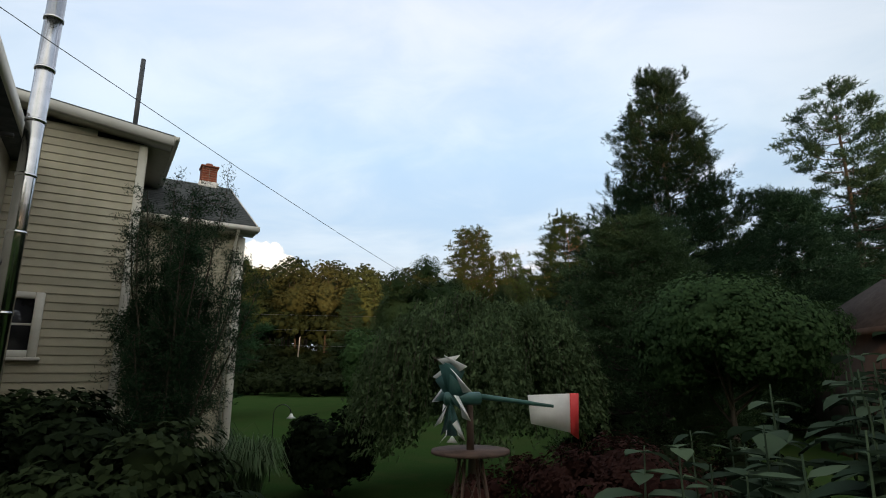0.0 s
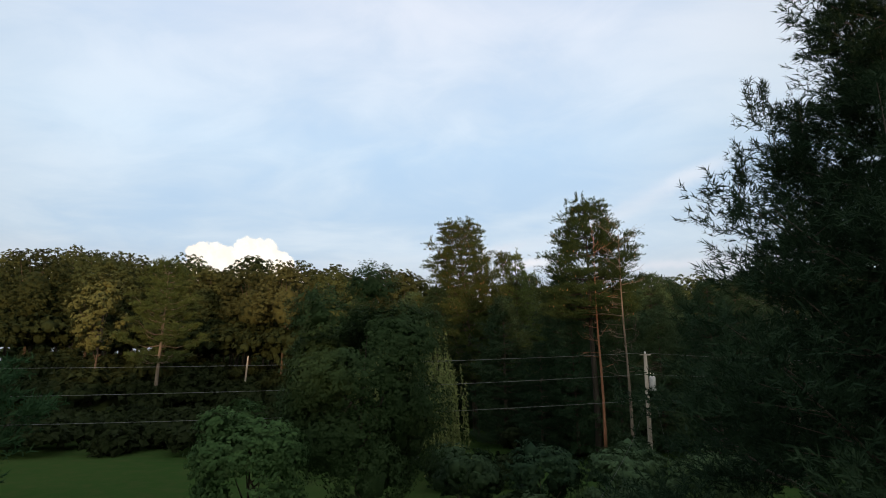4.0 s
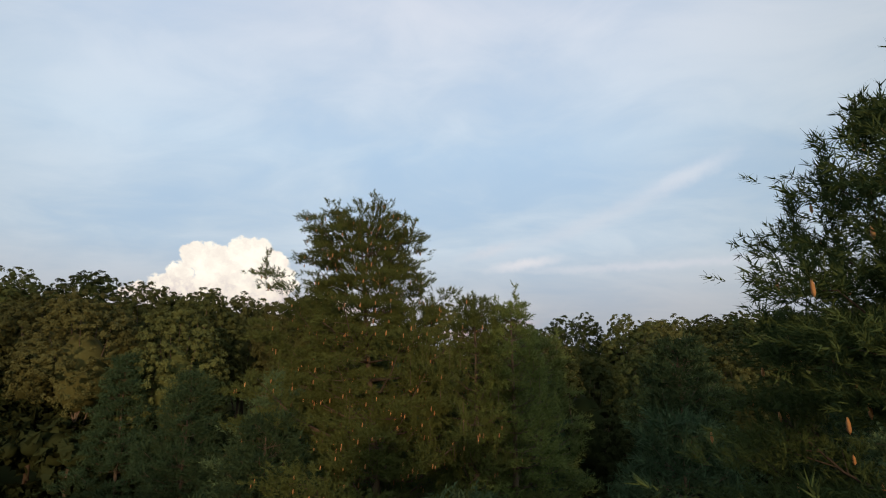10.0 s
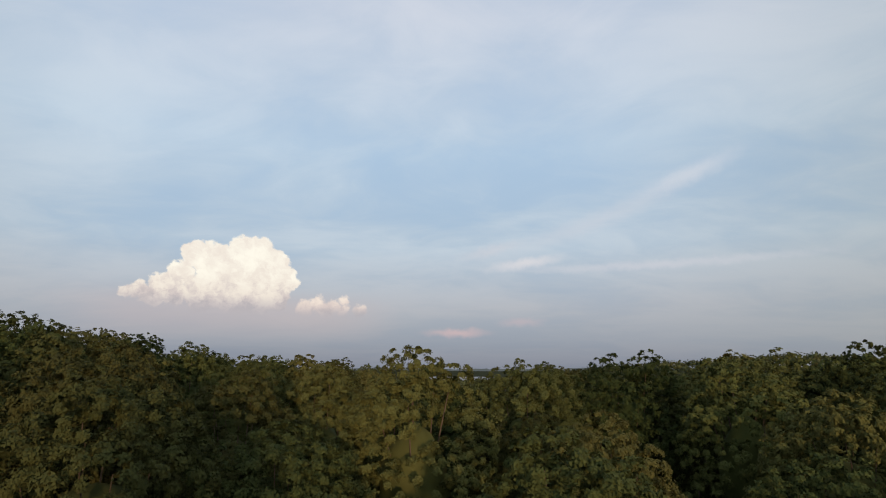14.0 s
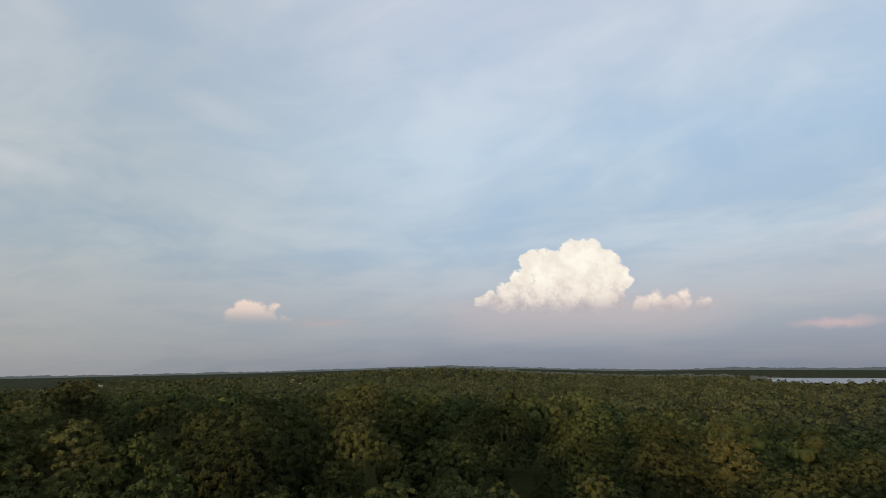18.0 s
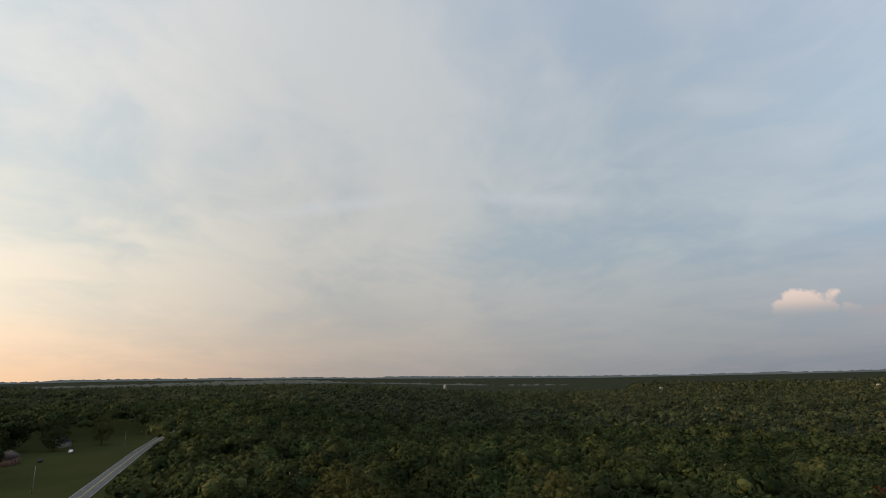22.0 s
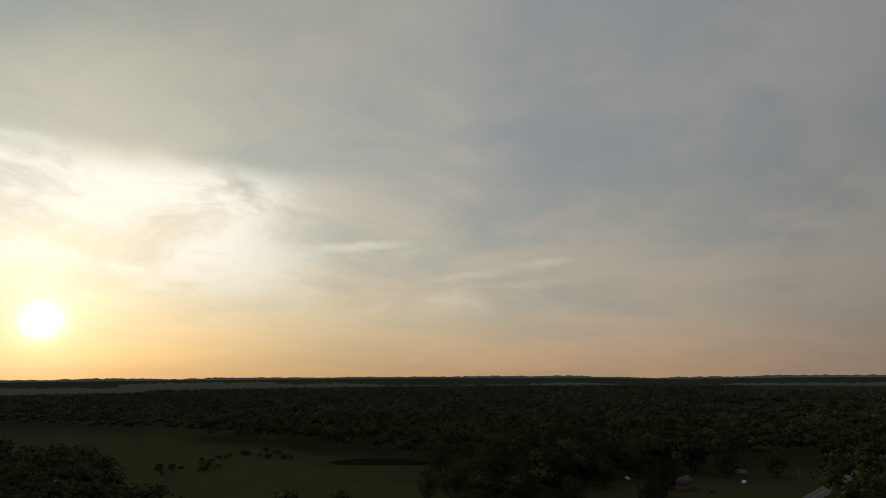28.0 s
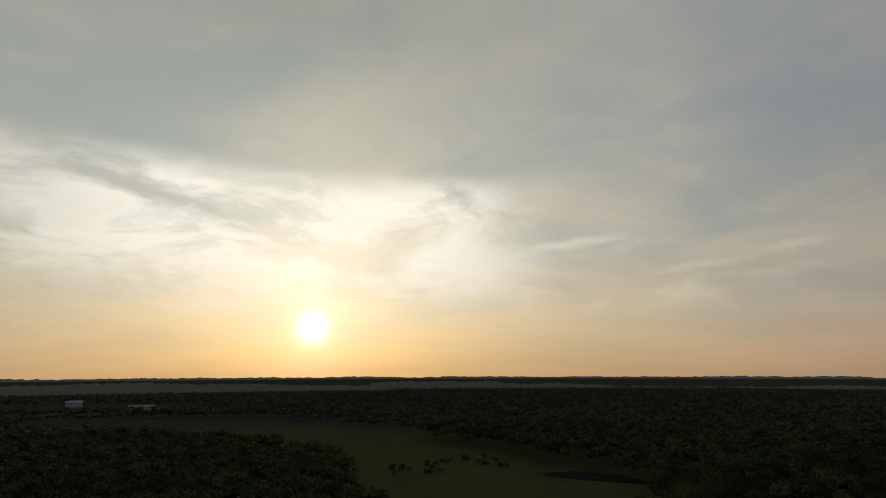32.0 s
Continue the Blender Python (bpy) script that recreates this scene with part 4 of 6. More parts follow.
for i, (x, y) in enumerate(RED_SPOTS):
    m = Matrix.LocRotScale((x, y, float(ground_z(x, y))), Euler((0, 0, i)), (.9, .9, .9))
    if i == 0:
        reds.matrix_basis = m
    else:
        copy_thing(reds, m).scale = (.9, .9, .9)
rest = order[NEAR:]


def woods(name, label, x, y, height, radius, heaps, clumps, per, leaf, mat, seed, knob=.26):
    """Joined crowns of woodland too far and too many to count: each a few leafy heaps."""
    rng = np.random.default_rng(seed)
    n = len(x)
    h = height * (rng.uniform(.66, 1.0, n) + .12 * (rng.random(n) < .2))
    r = radius * rng.uniform(.75, 1.2, n)
    ch = h * rng.uniform(.55, .72, n)
    C = np.stack([x, y, ground_z(x, y) + h - ch / 2], 1)
    S = np.stack([r, r, ch / 2], 1)
    d = even_dirs(2 * heaps, n, rng, .2)[:, :heaps]
    d[:, 0] = (0, 0, .75)
    hr = r[:, None] * rng.uniform(.42, .62, (n, heaps))
    H = C[:, None] + d * (S[:, None] - hr[..., None] * .75) * rng.uniform(.7, 1.05, (n, heaps, 1))
    H, hr = H.reshape(-1, 3), hr.reshape(-1)
    pile = Pile()
    dome = unit((H.reshape(n, heaps, 3) - C[:, None]) / S[:, None] + (0, 0, .35)).reshape(-1, 3)
    heaped_leaves(pile, rng, H, hr, dome, clumps, per, leaf, knob)
    ob = part(name, pile, mat)
    return tagged(ob, label, "woodland", kind="stuff")


woods("woodland", "dense green summer woodland seen over its treetops", fx[rest], fy[rest], 20.3, 5.0, 8, 22, 9, .60, M["wood_stuff"], 5)
# the middle distance, all round the flight's view
mx, my = jittered(-640, 460, -460, 640, 11.4, rng)
b = bearing(mx, my)
rr_ = np.hypot(mx, my - 60)
# Inside 190 m trees also stand out of view, added to block low light.
keep = ~((mx > -178) & (mx < 138) & (my > 92) & (my < 338)) & ((b < 216) | (b > 316) | (rr_ < 190)) & (rr_ < 560)
ux = np.concatenate([rng.uniform(-78, 58, 250), rng.uniform(-66, 0, 230)])
uy = np.concatenate([rng.uniform(95, 106, 250), rng.uniform(61, 80, 230)])
gap_ = rng.uniform(0, 1, 150)
ux = np.concatenate([ux, np.where(gap_ < .7, rng.uniform(-78, -29, 150), rng.uniform(-19, 0, 150))])
uy = np.concatenate([uy, rng.uniform(80, 96, 150)])
ux, uy = np.concatenate([ux, rng.uniform(-48, -17, 90)]), np.concatenate([uy, rng.uniform(85, 101, 90)])
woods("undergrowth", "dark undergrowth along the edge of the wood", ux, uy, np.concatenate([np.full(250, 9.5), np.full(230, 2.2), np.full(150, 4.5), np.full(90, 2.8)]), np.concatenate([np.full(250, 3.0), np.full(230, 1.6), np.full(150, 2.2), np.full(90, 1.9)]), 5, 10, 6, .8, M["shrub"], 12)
verge = road_gap(mx, my)
edge = np.where((my > np.interp(mx, roadxy[::-1, 0], roadxy[::-1, 1])) & (mx < -80) & (mx > -270), np.clip(.78 * (verge - 3), 3.5, 20), 20)
near_ = keep & (rr_ < 330)
woods("woodland", "dark green woodland beside the road and meadow, with unseen trees added behind the yard", mx[near_], my[near_], edge[near_], np.clip(edge[near_] * .3, 2, 5.6), 6, 14, 8, .98, M["wood_stuff"], 6)
near_ = keep & (rr_ >= 330)
woods("woodland", "dark green woodland rolling away beyond the road", mx[near_], my[near_], edge[near_] * .97, np.clip(edge[near_] * .3, 2.4, 6.0), 5, 8, 5, 1.6, M["wood_stuff"], 16)
ox, oy = jittered(-1500, 1100, -1400, 1300, 16.5, rng)
b = bearing(ox, oy)
rr_ = np.hypot(ox, oy - 60)
keep = ((b < 216) | (b > 316)) & (rr_ > 550) & (rr_ < 1200 + 80 * np.sin(np.radians(b * 7)))
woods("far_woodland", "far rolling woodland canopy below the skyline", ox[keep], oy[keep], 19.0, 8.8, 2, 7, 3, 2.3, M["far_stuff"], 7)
ox, oy = jittered(-1900, 1500, -1800, 2000, 23.0, rng)
b = bearing(ox, oy)
rr_ = np.hypot(ox, oy - 60)
keep = ((b < 216) | (b > 316)) & (rr_ > 1180) & (rr_ < np.where((b > 120) & (b < 216), 1900, np.where((b > 66) & (b < 216), 1500, 1700)))
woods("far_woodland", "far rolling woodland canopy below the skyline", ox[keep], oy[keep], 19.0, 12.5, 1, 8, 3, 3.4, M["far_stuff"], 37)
ox, oy = jittered(-2600, 1900, -2300, 2500, 37.0, rng)
b = bearing(ox, oy)
rr_ = np.hypot(ox, oy - 60)
keep = ((b < 66) | (b > 316)) & (rr_ >= 1690) & (rr_ < 2420)
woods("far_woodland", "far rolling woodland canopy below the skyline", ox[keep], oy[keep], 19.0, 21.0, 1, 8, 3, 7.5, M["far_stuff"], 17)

# ---- trees of the yard and road ----
def at(x, y, turn=0.0, s=1.0):
    return Matrix.LocRotScale((x, y, float(ground_z(x, y)) - .03), Euler((0, 0, turn)), (s, s, s))


MID_N = (8, .22, .045)
pine(101, "pine_tree", "tall white pine with hanging cones and an open crown", 21.9, 5.5, 4.5, 14, (19, .125, .021), at(5.5, 74.6), mat="needle_sun", cones=1000, shape=.48, gap=.8, spikes=110, thick=1.35, heart=.26, wide=.05, density=.97, lean=(-1.7, -.2))
pine(102, "pine_tree", "tall white pine with tiered limbs and cones", 19.1, 4.2, 10.4, 20, (17, .125, .02), at(13.3, 58.5, 1.4), cones=260, shape=.62, density=1.0, gap=1.08, spikes=50, pads=1.25, even=.5, thick=1.9, mat="needle_mid", wide=.035, heart=.22, bark="bark_dark")
pine(103, "pine_tree", "dense dark green pine beside the lawn", 17.6, 5.8, 1.0, 17, (14, .15, .022), at(10.9, 25.5, .2), shape=.98, gap=.8, spikes=110, pads=1.2, thick=1.35, heart=.28, wide=.05)
pine(104, "pine_tree", "tall open pine with a bare lower trunk", 19.4, 4.3, 7.0, 11, MID_N, at(23.4, 30.0, 2.2), shape=.7, density=.82, gap=.95)
pine(105, "pine_tree", "open pine behind the outbuilding", 16.5, 3.8, 5.0, 11, MID_N, at(27.5, 31.0, 3.0), shape=.7, density=.82, gap=.95)
pine(106, "pine_tree", "broken-topped pine with bare lower limbs", 20.5, 4.6, 11.0, 8, MID_N, at(33.5, 62.0, 4.0), shape=.7, density=.6, gap=1.1)
grove = pine(107, "pine_tree", "dark pine in the roadside grove", 16.0, 4.6, .6, 6, (9, .26, .05), at(9.5, 81.0), group="pines of the grove", gap=.95, shape=.7, thick=1.3, pads=1.2, heart=.32, wide=.12)
grove2 = pine(108, "pine_tree", "dark pine in the roadside grove", 17.0, 4.2, .6, 6, (9, .26, .05), at(17.5, 77.0), group="pines of the grove", gap=.95, shape=.7, thick=1.3, pads=1.2, heart=.32, wide=.12)
for i, (x, y, s) in enumerate([(-1.5, 84, .95), (23, 71, .92), (29, 67, .9), (21, 85, 1.0), (35, 75, .98), (13, 90, 1.0), (-9, 90, .9), (42, 64, .9), (30, 83, 1.02), (3, 92, .96), (39, 86, 1.0), (-16, 95, .85), (48, 74, 1.0), (20, 63, .66), (7.5, 66.5, .80), (1.5, 71, .84), (52, 88, 1.0), (13, 67, .86), (18.5, 66, .86), (24, 62, .8), (31, 58, .76), (37, 66, .9), (4, 84, 1.0), (26, 76, .95), (44, 58, .8), (12.4, 61.0, .62), (15.4, 59.5, .6), (9.6, 60.5, .5)]):
    m = at(x, y, i * 1.3, s)
    ob = copy_thing((grove, grove2)[i % 2], m)
    ob.scale = (s, s, s)
pine(112, "pine_tree", "slender young pine beside the tall pine", 17.4, 2.6, 4.0, 9, (7, .2, .036), at(12.0, 79.5), mat="needle_mid", shape=.6, gap=.75, spikes=18)
for seed, x, y, h in ((113, 8.3, 73.2, 18.6), (114, 9.7, 73.0, 18.2)):
    pine(seed, "pine_tree", "young pine with upright leader shoots in a sunlit golden-green tone", h, 2.4, 6.0, 9, (18, .13, .02), at(x, y), mat="needle_sun", shape=.8, gap=.75, spikes=30, heart=.26, wide=.05)
dead_tree(1, "bare dead pine with a reddish peeling trunk", 16.2, at(13.15, 56.4), "bark_red", 24, .4)
dead_tree(2, "bare dead tree with a fan of grey twigs", 17.0, at(14.75, 55.5), "bark_pale", 34, .35, 1.5)
dead_tree(3, "bare leaning dead tree beside the pines", 13.5, at(24.6, 53.0), "bark_pale", 34, .3, 2.4)

broadleaf(51, "yard_tree", "full dark green shade tree on the lawn", 11.2, 3.9, 11.0, "shade", lobes=38, per_lobe=2400, leaf=.135, trunk_r=.2, low=-1.0, core=.4, full=.7, tri=True, m=at(-1.7, 41.0))
pine(52, "yard_tree", "feathery light green tree beside the house", 13.6, 4.6, .4, 8, (8, .22, .05), at(-15.6, 33.0), mat="larch", shape=.95, gap=.66, density=.82)
broadleaf(53, "yard_tree", "small bright green tree on the lawn", 5.7, 2.15, 5.3, "bright", lobes=26, per_lobe=1100, leaf=.13, trunk_r=.09, low=-1.0, core=.4, full=.6, m=at(-4.8, 36.5))
broadleaf(54, "dogwood_tree", "spreading green dogwood with layered leafy boughs", 4.95, 2.2, 3.5, "dogwood", lobes=26, per_lobe=2400, leaf=.085, trunk_r=.09, low=-.6, core=.5, m=at(5.9, 11.6))
pine(55, "roadside_tree", "slender yellow-green tree with layered boughs and bare stems", 18.6, 4.4, 6.5, 7, (8, .26, .06), at(-32.0, 84.0), mat="needle_sun", shape=.55, gap=1.0, density=.85, bark="bark_pale")
broadleaf(56, "roadside_tree", "green tree at the edge of the wood", 17.0, 4.2, 12.0, "leaf", lobes=18, per_lobe=420, leaf=.34, trunk_r=.18, low=-.8, m=at(-42.0, 88.0))
pine(109, "pine_tree", "dense pyramidal dark evergreen beside the path", 6.7, 2.6, .15, 16, (18, .09, .02), at(5.3, 15.2), mat="needle_dark", shape=.7, gap=.36, thick=1.4, heart=.28, wide=.1)
pine(110, "pine_tree", "young dark pine below the tall pine", 8.5, 3.4, .2, 14, (15, .15, .026), at(8.4, 21.5, 1.0), mat="needle", shape=.8, gap=.55, heart=.28, wide=.08)
pine(111, "pine_tree", "young dark pine below the tall pine", 11.0, 3.8, .2, 12, MID_N, at(16.5, 25.5, 2.0), mat="needle", shape=.8, gap=.55)


def weeping(seed, name, label, height, radius, strands, mat, leaf, m, reach=1.0, step=.09, bough=9, skirt=.03, drop=.42, rough=.055, locks=34):
    """A tree whose twigs hang in long leafy strands from a domed head."""
    rng = np.random.default_rng(seed)
    t = thing(name, label, "tree", m)
    wood, crown, twig = Pile(), Pile(), Pile()
    tube(wood, [(0, 0, 0), (.05, 0, height * .35), (0, .05, height * .66)], [radius * .07, radius * .055, radius * .04], 8)
    for i in range(bough):
        a = i * 6.28 / bough + rng.normal(0, .2)
        o = np.array((math.cos(a), math.sin(a), 0))
        ln = radius * rng.uniform(.6, .95)
        tube(wood, [(0, 0, height * .6), o * ln * .5 + (0, 0, height * .74), o * ln + (0, 0, height * .55)], [radius * .03, radius * .018, .008], 5, False)
    P, D = [], []
    tufts = [(rng.uniform(0, 6.28), math.sqrt(rng.random()), rng.normal(0, rough), rng.uniform(.75, 1.2)) for _ in range(locks)]
    for i in range(strands):
        ta, tf, lift, longer = tufts[i % locks]
        a = ta + rng.normal(0, .16) / max(tf, .25)
        f = min(1.08, abs(tf + rng.normal(0, .10)))
        o = np.array((math.cos(a), math.sin(a), 0)) * radius * f * rng.uniform(.85, 1.1)
        lump = height * (.035 * math.sin(3 * a + 1) * f + lift + .015 * rng.normal())
        top = height * (1 - drop * f ** 2.2) + lump
        ln = (.25 + .75 * f) * height * .62 * rng.uniform(.5, 1.1) * reach * longer
        k = max(4, int(ln / step))
        s = np.linspace(0, 1, k)[:, None]
        line = o + o / (radius + .01) * s * .35 + np.array((0, 0, top)) - np.array((0, 0, 1.0)) * s * ln + rng.normal(0, .02, (k, 3))
        line[:, 2] = np.maximum(line[:, 2], height * skirt)
        P.append(line)
        D.append(np.repeat(np.array([[o[0] * .15, o[1] * .15, -1.0]]), k, 0) + rng.normal(0, .5, (k, 3)))
        if i % 4 == 0:
            tube(twig, line[:: max(1, k // 4)], .006, 3, False)
    P, D = np.concatenate(P), np.concatenate(D)
    P = np.repeat(P, 2, 0) + rng.normal(0, .05, (len(P) * 2, 3))
    D = unit(np.repeat(D, 2, 0) + rng.normal(0, .35, (len(D) * 2, 3)))
    N = np.cross(D, rng.normal(size=D.shape))
    leaves(crown, P, N, leaf, leaf * .42, rng, along=D)
    part("trunk", wood, M["bark"], t, smooth=True)
    tagged(part("hanging_twig", twig, M["bark"], t), kind="stuff")
    part("crown", crown, M[mat], t)
    return t


weeping(61, "weeping_tree", "weeping cherry with drooping leafy twigs on the lawn", 4.0, 2.2, 2700, "weep", .115, at(.65, 12.85), .70, .045, skirt=.26, drop=.22, rough=.095, locks=26)
weeping(62, "willow_tree", "pale green weeping willow beside the road", 9.5, 3.9, 620, "willow", .2, at(-.5, 56.0), .95, .12)


# ---- shrubs ----
def shrub(seed, label, mat, x, y, radius, height, lobes=12, per=420, leaf=.07, stems=7, name="shrub", low=-.3, bark="bark"):
    rng = np.random.default_rng(seed)
    t = thing(name, label, "shrub", at(x, y))
    crown, c, r = lobed_crown(rng, radius, height * .95, np.array((0, 0, height * .46)), lobes, per, leaf, min(low, -.95), .6, False, .8)
    for i in range(stems):
        tgt = c[i % len(c)]
        stalk = tube(Pile(), [(rng.normal(0, .08), rng.normal(0, .08), 0), tgt * .5, tgt], [.03, .022, .01], 5, False)
        part("stem", stalk, M[bark], t)
    part("foliage", crown, M[mat], t)
    return t


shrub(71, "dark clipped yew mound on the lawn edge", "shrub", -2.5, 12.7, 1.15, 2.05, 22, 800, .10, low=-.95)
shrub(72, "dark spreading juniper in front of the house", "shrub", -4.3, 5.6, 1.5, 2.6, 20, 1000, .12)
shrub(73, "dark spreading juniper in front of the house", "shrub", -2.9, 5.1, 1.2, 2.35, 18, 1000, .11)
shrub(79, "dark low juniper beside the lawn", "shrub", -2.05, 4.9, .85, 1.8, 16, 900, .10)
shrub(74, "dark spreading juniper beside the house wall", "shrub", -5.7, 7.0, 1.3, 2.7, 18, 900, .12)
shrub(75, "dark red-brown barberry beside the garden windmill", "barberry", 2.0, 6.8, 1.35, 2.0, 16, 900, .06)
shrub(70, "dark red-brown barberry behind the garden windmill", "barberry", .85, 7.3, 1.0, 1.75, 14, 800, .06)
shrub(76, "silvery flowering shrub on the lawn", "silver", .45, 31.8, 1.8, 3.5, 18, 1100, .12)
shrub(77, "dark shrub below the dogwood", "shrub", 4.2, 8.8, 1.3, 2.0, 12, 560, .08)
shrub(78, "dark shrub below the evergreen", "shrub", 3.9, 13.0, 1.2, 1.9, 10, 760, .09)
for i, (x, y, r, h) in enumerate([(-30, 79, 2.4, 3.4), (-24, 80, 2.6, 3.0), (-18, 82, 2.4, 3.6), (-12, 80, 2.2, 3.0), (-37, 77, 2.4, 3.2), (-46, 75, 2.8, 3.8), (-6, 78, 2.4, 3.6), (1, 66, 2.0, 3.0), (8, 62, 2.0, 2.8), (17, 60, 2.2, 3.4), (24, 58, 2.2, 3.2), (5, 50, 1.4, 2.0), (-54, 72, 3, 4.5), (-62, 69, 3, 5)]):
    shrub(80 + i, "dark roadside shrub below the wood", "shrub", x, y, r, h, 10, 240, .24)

for i, (x, y, r, h) in enumerate([(3.2, 45, 2.0, 3.4), (6.4, 43.5, 2.2, 3.8), (9.6, 42, 2.2, 3.6), (12.8, 40, 2.4, 4.2), (5.0, 38.5, 1.6, 2.6), (8.6, 36.5, 2.0, 3.2), (2.2, 49.5, 1.8, 3.0), (11.5, 47.0, 2.2, 3.6)]):
    shrub(130 + i, "dark evergreen shrub at the edge of the lawn", "needle_dark", x, y, r, h, 14, 420, .16)


def tall_shrub():
    """A thin, many-stemmed shrub with feathery tops against the house wall."""
    rng = np.random.default_rng(91)
    t = thing("tall_shrub", "thin many-stemmed feathery shrub against the house wall", "shrub", at(-4.75, 9.6))
    fol = Pile()
    for i in range(40):
        wood = Pile()
        a, top = rng.uniform(0, 6.28), rng.uniform(3.2, 5.9)
        foot = np.array((1.15, -.45, 0)) * ((i % 3) * .5 - .32)
        o = foot + np.array((math.cos(a), math.sin(a), 0)) * rng.uniform(.3, 1.2)
        pts = np.array([foot * .6, o * .35 + (0, 0, top * .4), o * .75 + (0, 0, top * .75), o + (0, 0, top)]) + rng.normal(0, .03, (4, 3))
        tube(wood, pts, [.035, .025, .015, .006], 5, False)
        for _ in range(40):
            s = rng.uniform(.3, 1)
            p = np.array([np.interp(s, (0, .4, .75, 1), pts[:, k]) for k in range(3)])
            d = unit(rng.normal(size=3) + (0, 0, .5))
            ln = rng.uniform(.25, .6)
            tube(wood, [p, p + d * ln], [.006, .003], 3, False)
            w = rng.uniform(.1, 1.05, 90)[:, None]
            P = p + d * ln * w + rng.normal(0, .055, (90, 3))
            leaves(fol, P, rng.normal(size=(90, 3)), .075, .012, rng)
        part("stem", wood, M["bark"], t)
    part("foliage", fol, M["needle_dark"], t)


tall_shrub()


def broad_plant():
    """Tall leafy stems with large paired leaves close to the start of the flight."""
    rng = np.random.default_rng(92)
    spots = [(.95 + 1.9 * u + rng.uniform(-.1, .2), 2.0 + rng.uniform(-.1, 1.2) + .2 * u) for u in np.linspace(0, 1, 54)]
    for i, (x, y) in enumerate(spots):
        t = thing("leafy_plant", "tall green stem with large soft paired leaves", "plant", at(x, y), "tall leafy plants")
        top = 2.12 + .38 * (x - 1.0) + rng.uniform(-.22, .2)
        lean = rng.normal(0, .1, 2)
        stem = [(lean[0] * s, lean[1] * s, top * s) for s in (0, .4, .8, 1)]
        part("stem", tube(Pile(), stem, [.012, .01, .007, .004], 5), M["broad"], t)
        lf = Pile()
        h, k = .7, 0
        while h < top:
            for sd in (0, 1):
                a = k * 1.57 + sd * 3.14 + rng.normal(0, .25)
                o = np.array((math.cos(a), math.sin(a), 0))
                w = np.array((-o[1], o[0], 0))
                ln = (.25 if h < top - .25 else .14) * rng.uniform(.8, 1.2)
                p = np.array((lean[0] * h / top, lean[1] * h / top, h))
                rise, fall = rng.uniform(.1, .5), rng.uniform(.1, .5)
                rows = []
                for s, hw in ((.06, .03), (.3, .32), (.55, .34), (.8, .2), (1.0, .0)):
                    mid = p + o * ln * s + (0, 0, ln * (rise * s - fall * s * s * 1.4))
                    for e in (-1, 0, 1):
                        rows.append(mid + w * ln * hw * e + (0, 0, abs(e) * ln * .07))
                q = [(3 * r + c, 3 * r + c + 1, 3 * r + c + 4, 3 * r + c + 3) for r in range(4) for c in range(2)]
                lf.add(rows, q)
            h += rng.uniform(.10, .16)
            k += 1
        part("leaves", lf, M["broad"], t, smooth=True)


broad_plant()


def grass_clump(x, y, radius, height, n, label, mat, seed):
    rng = np.random.default_rng(seed)
    t = thing("ornamental_grass", label, "grass", at(x, y))
    pile = Pile()
    for _ in range(n):
        a = rng.uniform(0, 6.28)
        o = np.array((math.cos(a), math.sin(a), 0))
        w = np.array((-o[1], o[0], 0)) * .008
        b = rng.normal(0, .12, 3) * (1, 1, 0)
        r, h = radius * rng.uniform(.4, 1.1), height * rng.uniform(.7, 1.1)
        c = [b, b + o * r * .35 + (0, 0, h * .75), b + o * r * .75 + (0, 0, h * .95), b + o * r * 1.1 + (0, 0, h * .6)]
        v = [q for p in c for q in (p - w, p + w)]
        pile.add(v, [(0, 1, 3, 2), (2, 3, 5, 4), (4, 5, 7, 6)])
    part("blades", pile, M[mat], t)


grass_clump(-4.1, 12.2, .8, 1.25, 420, "arching clump of pale green ornamental grass", "blade", 5)
grass_clump(-5.6, 13.3, 1.0, 1.4, 420, "arching clump of blue-green ornamental grass", "silver", 6)


# ---- house ----
HOUSE = Matrix.Translation((-5.69, 10.69, 0)) @ Matrix(((.848, -.53, 0, 0), (.53, .848, 0, 0), (0, 0, 1, 0), (0, 0, 0, 1)))
# in the house's own frame: x along the front wall, y into the house, z up


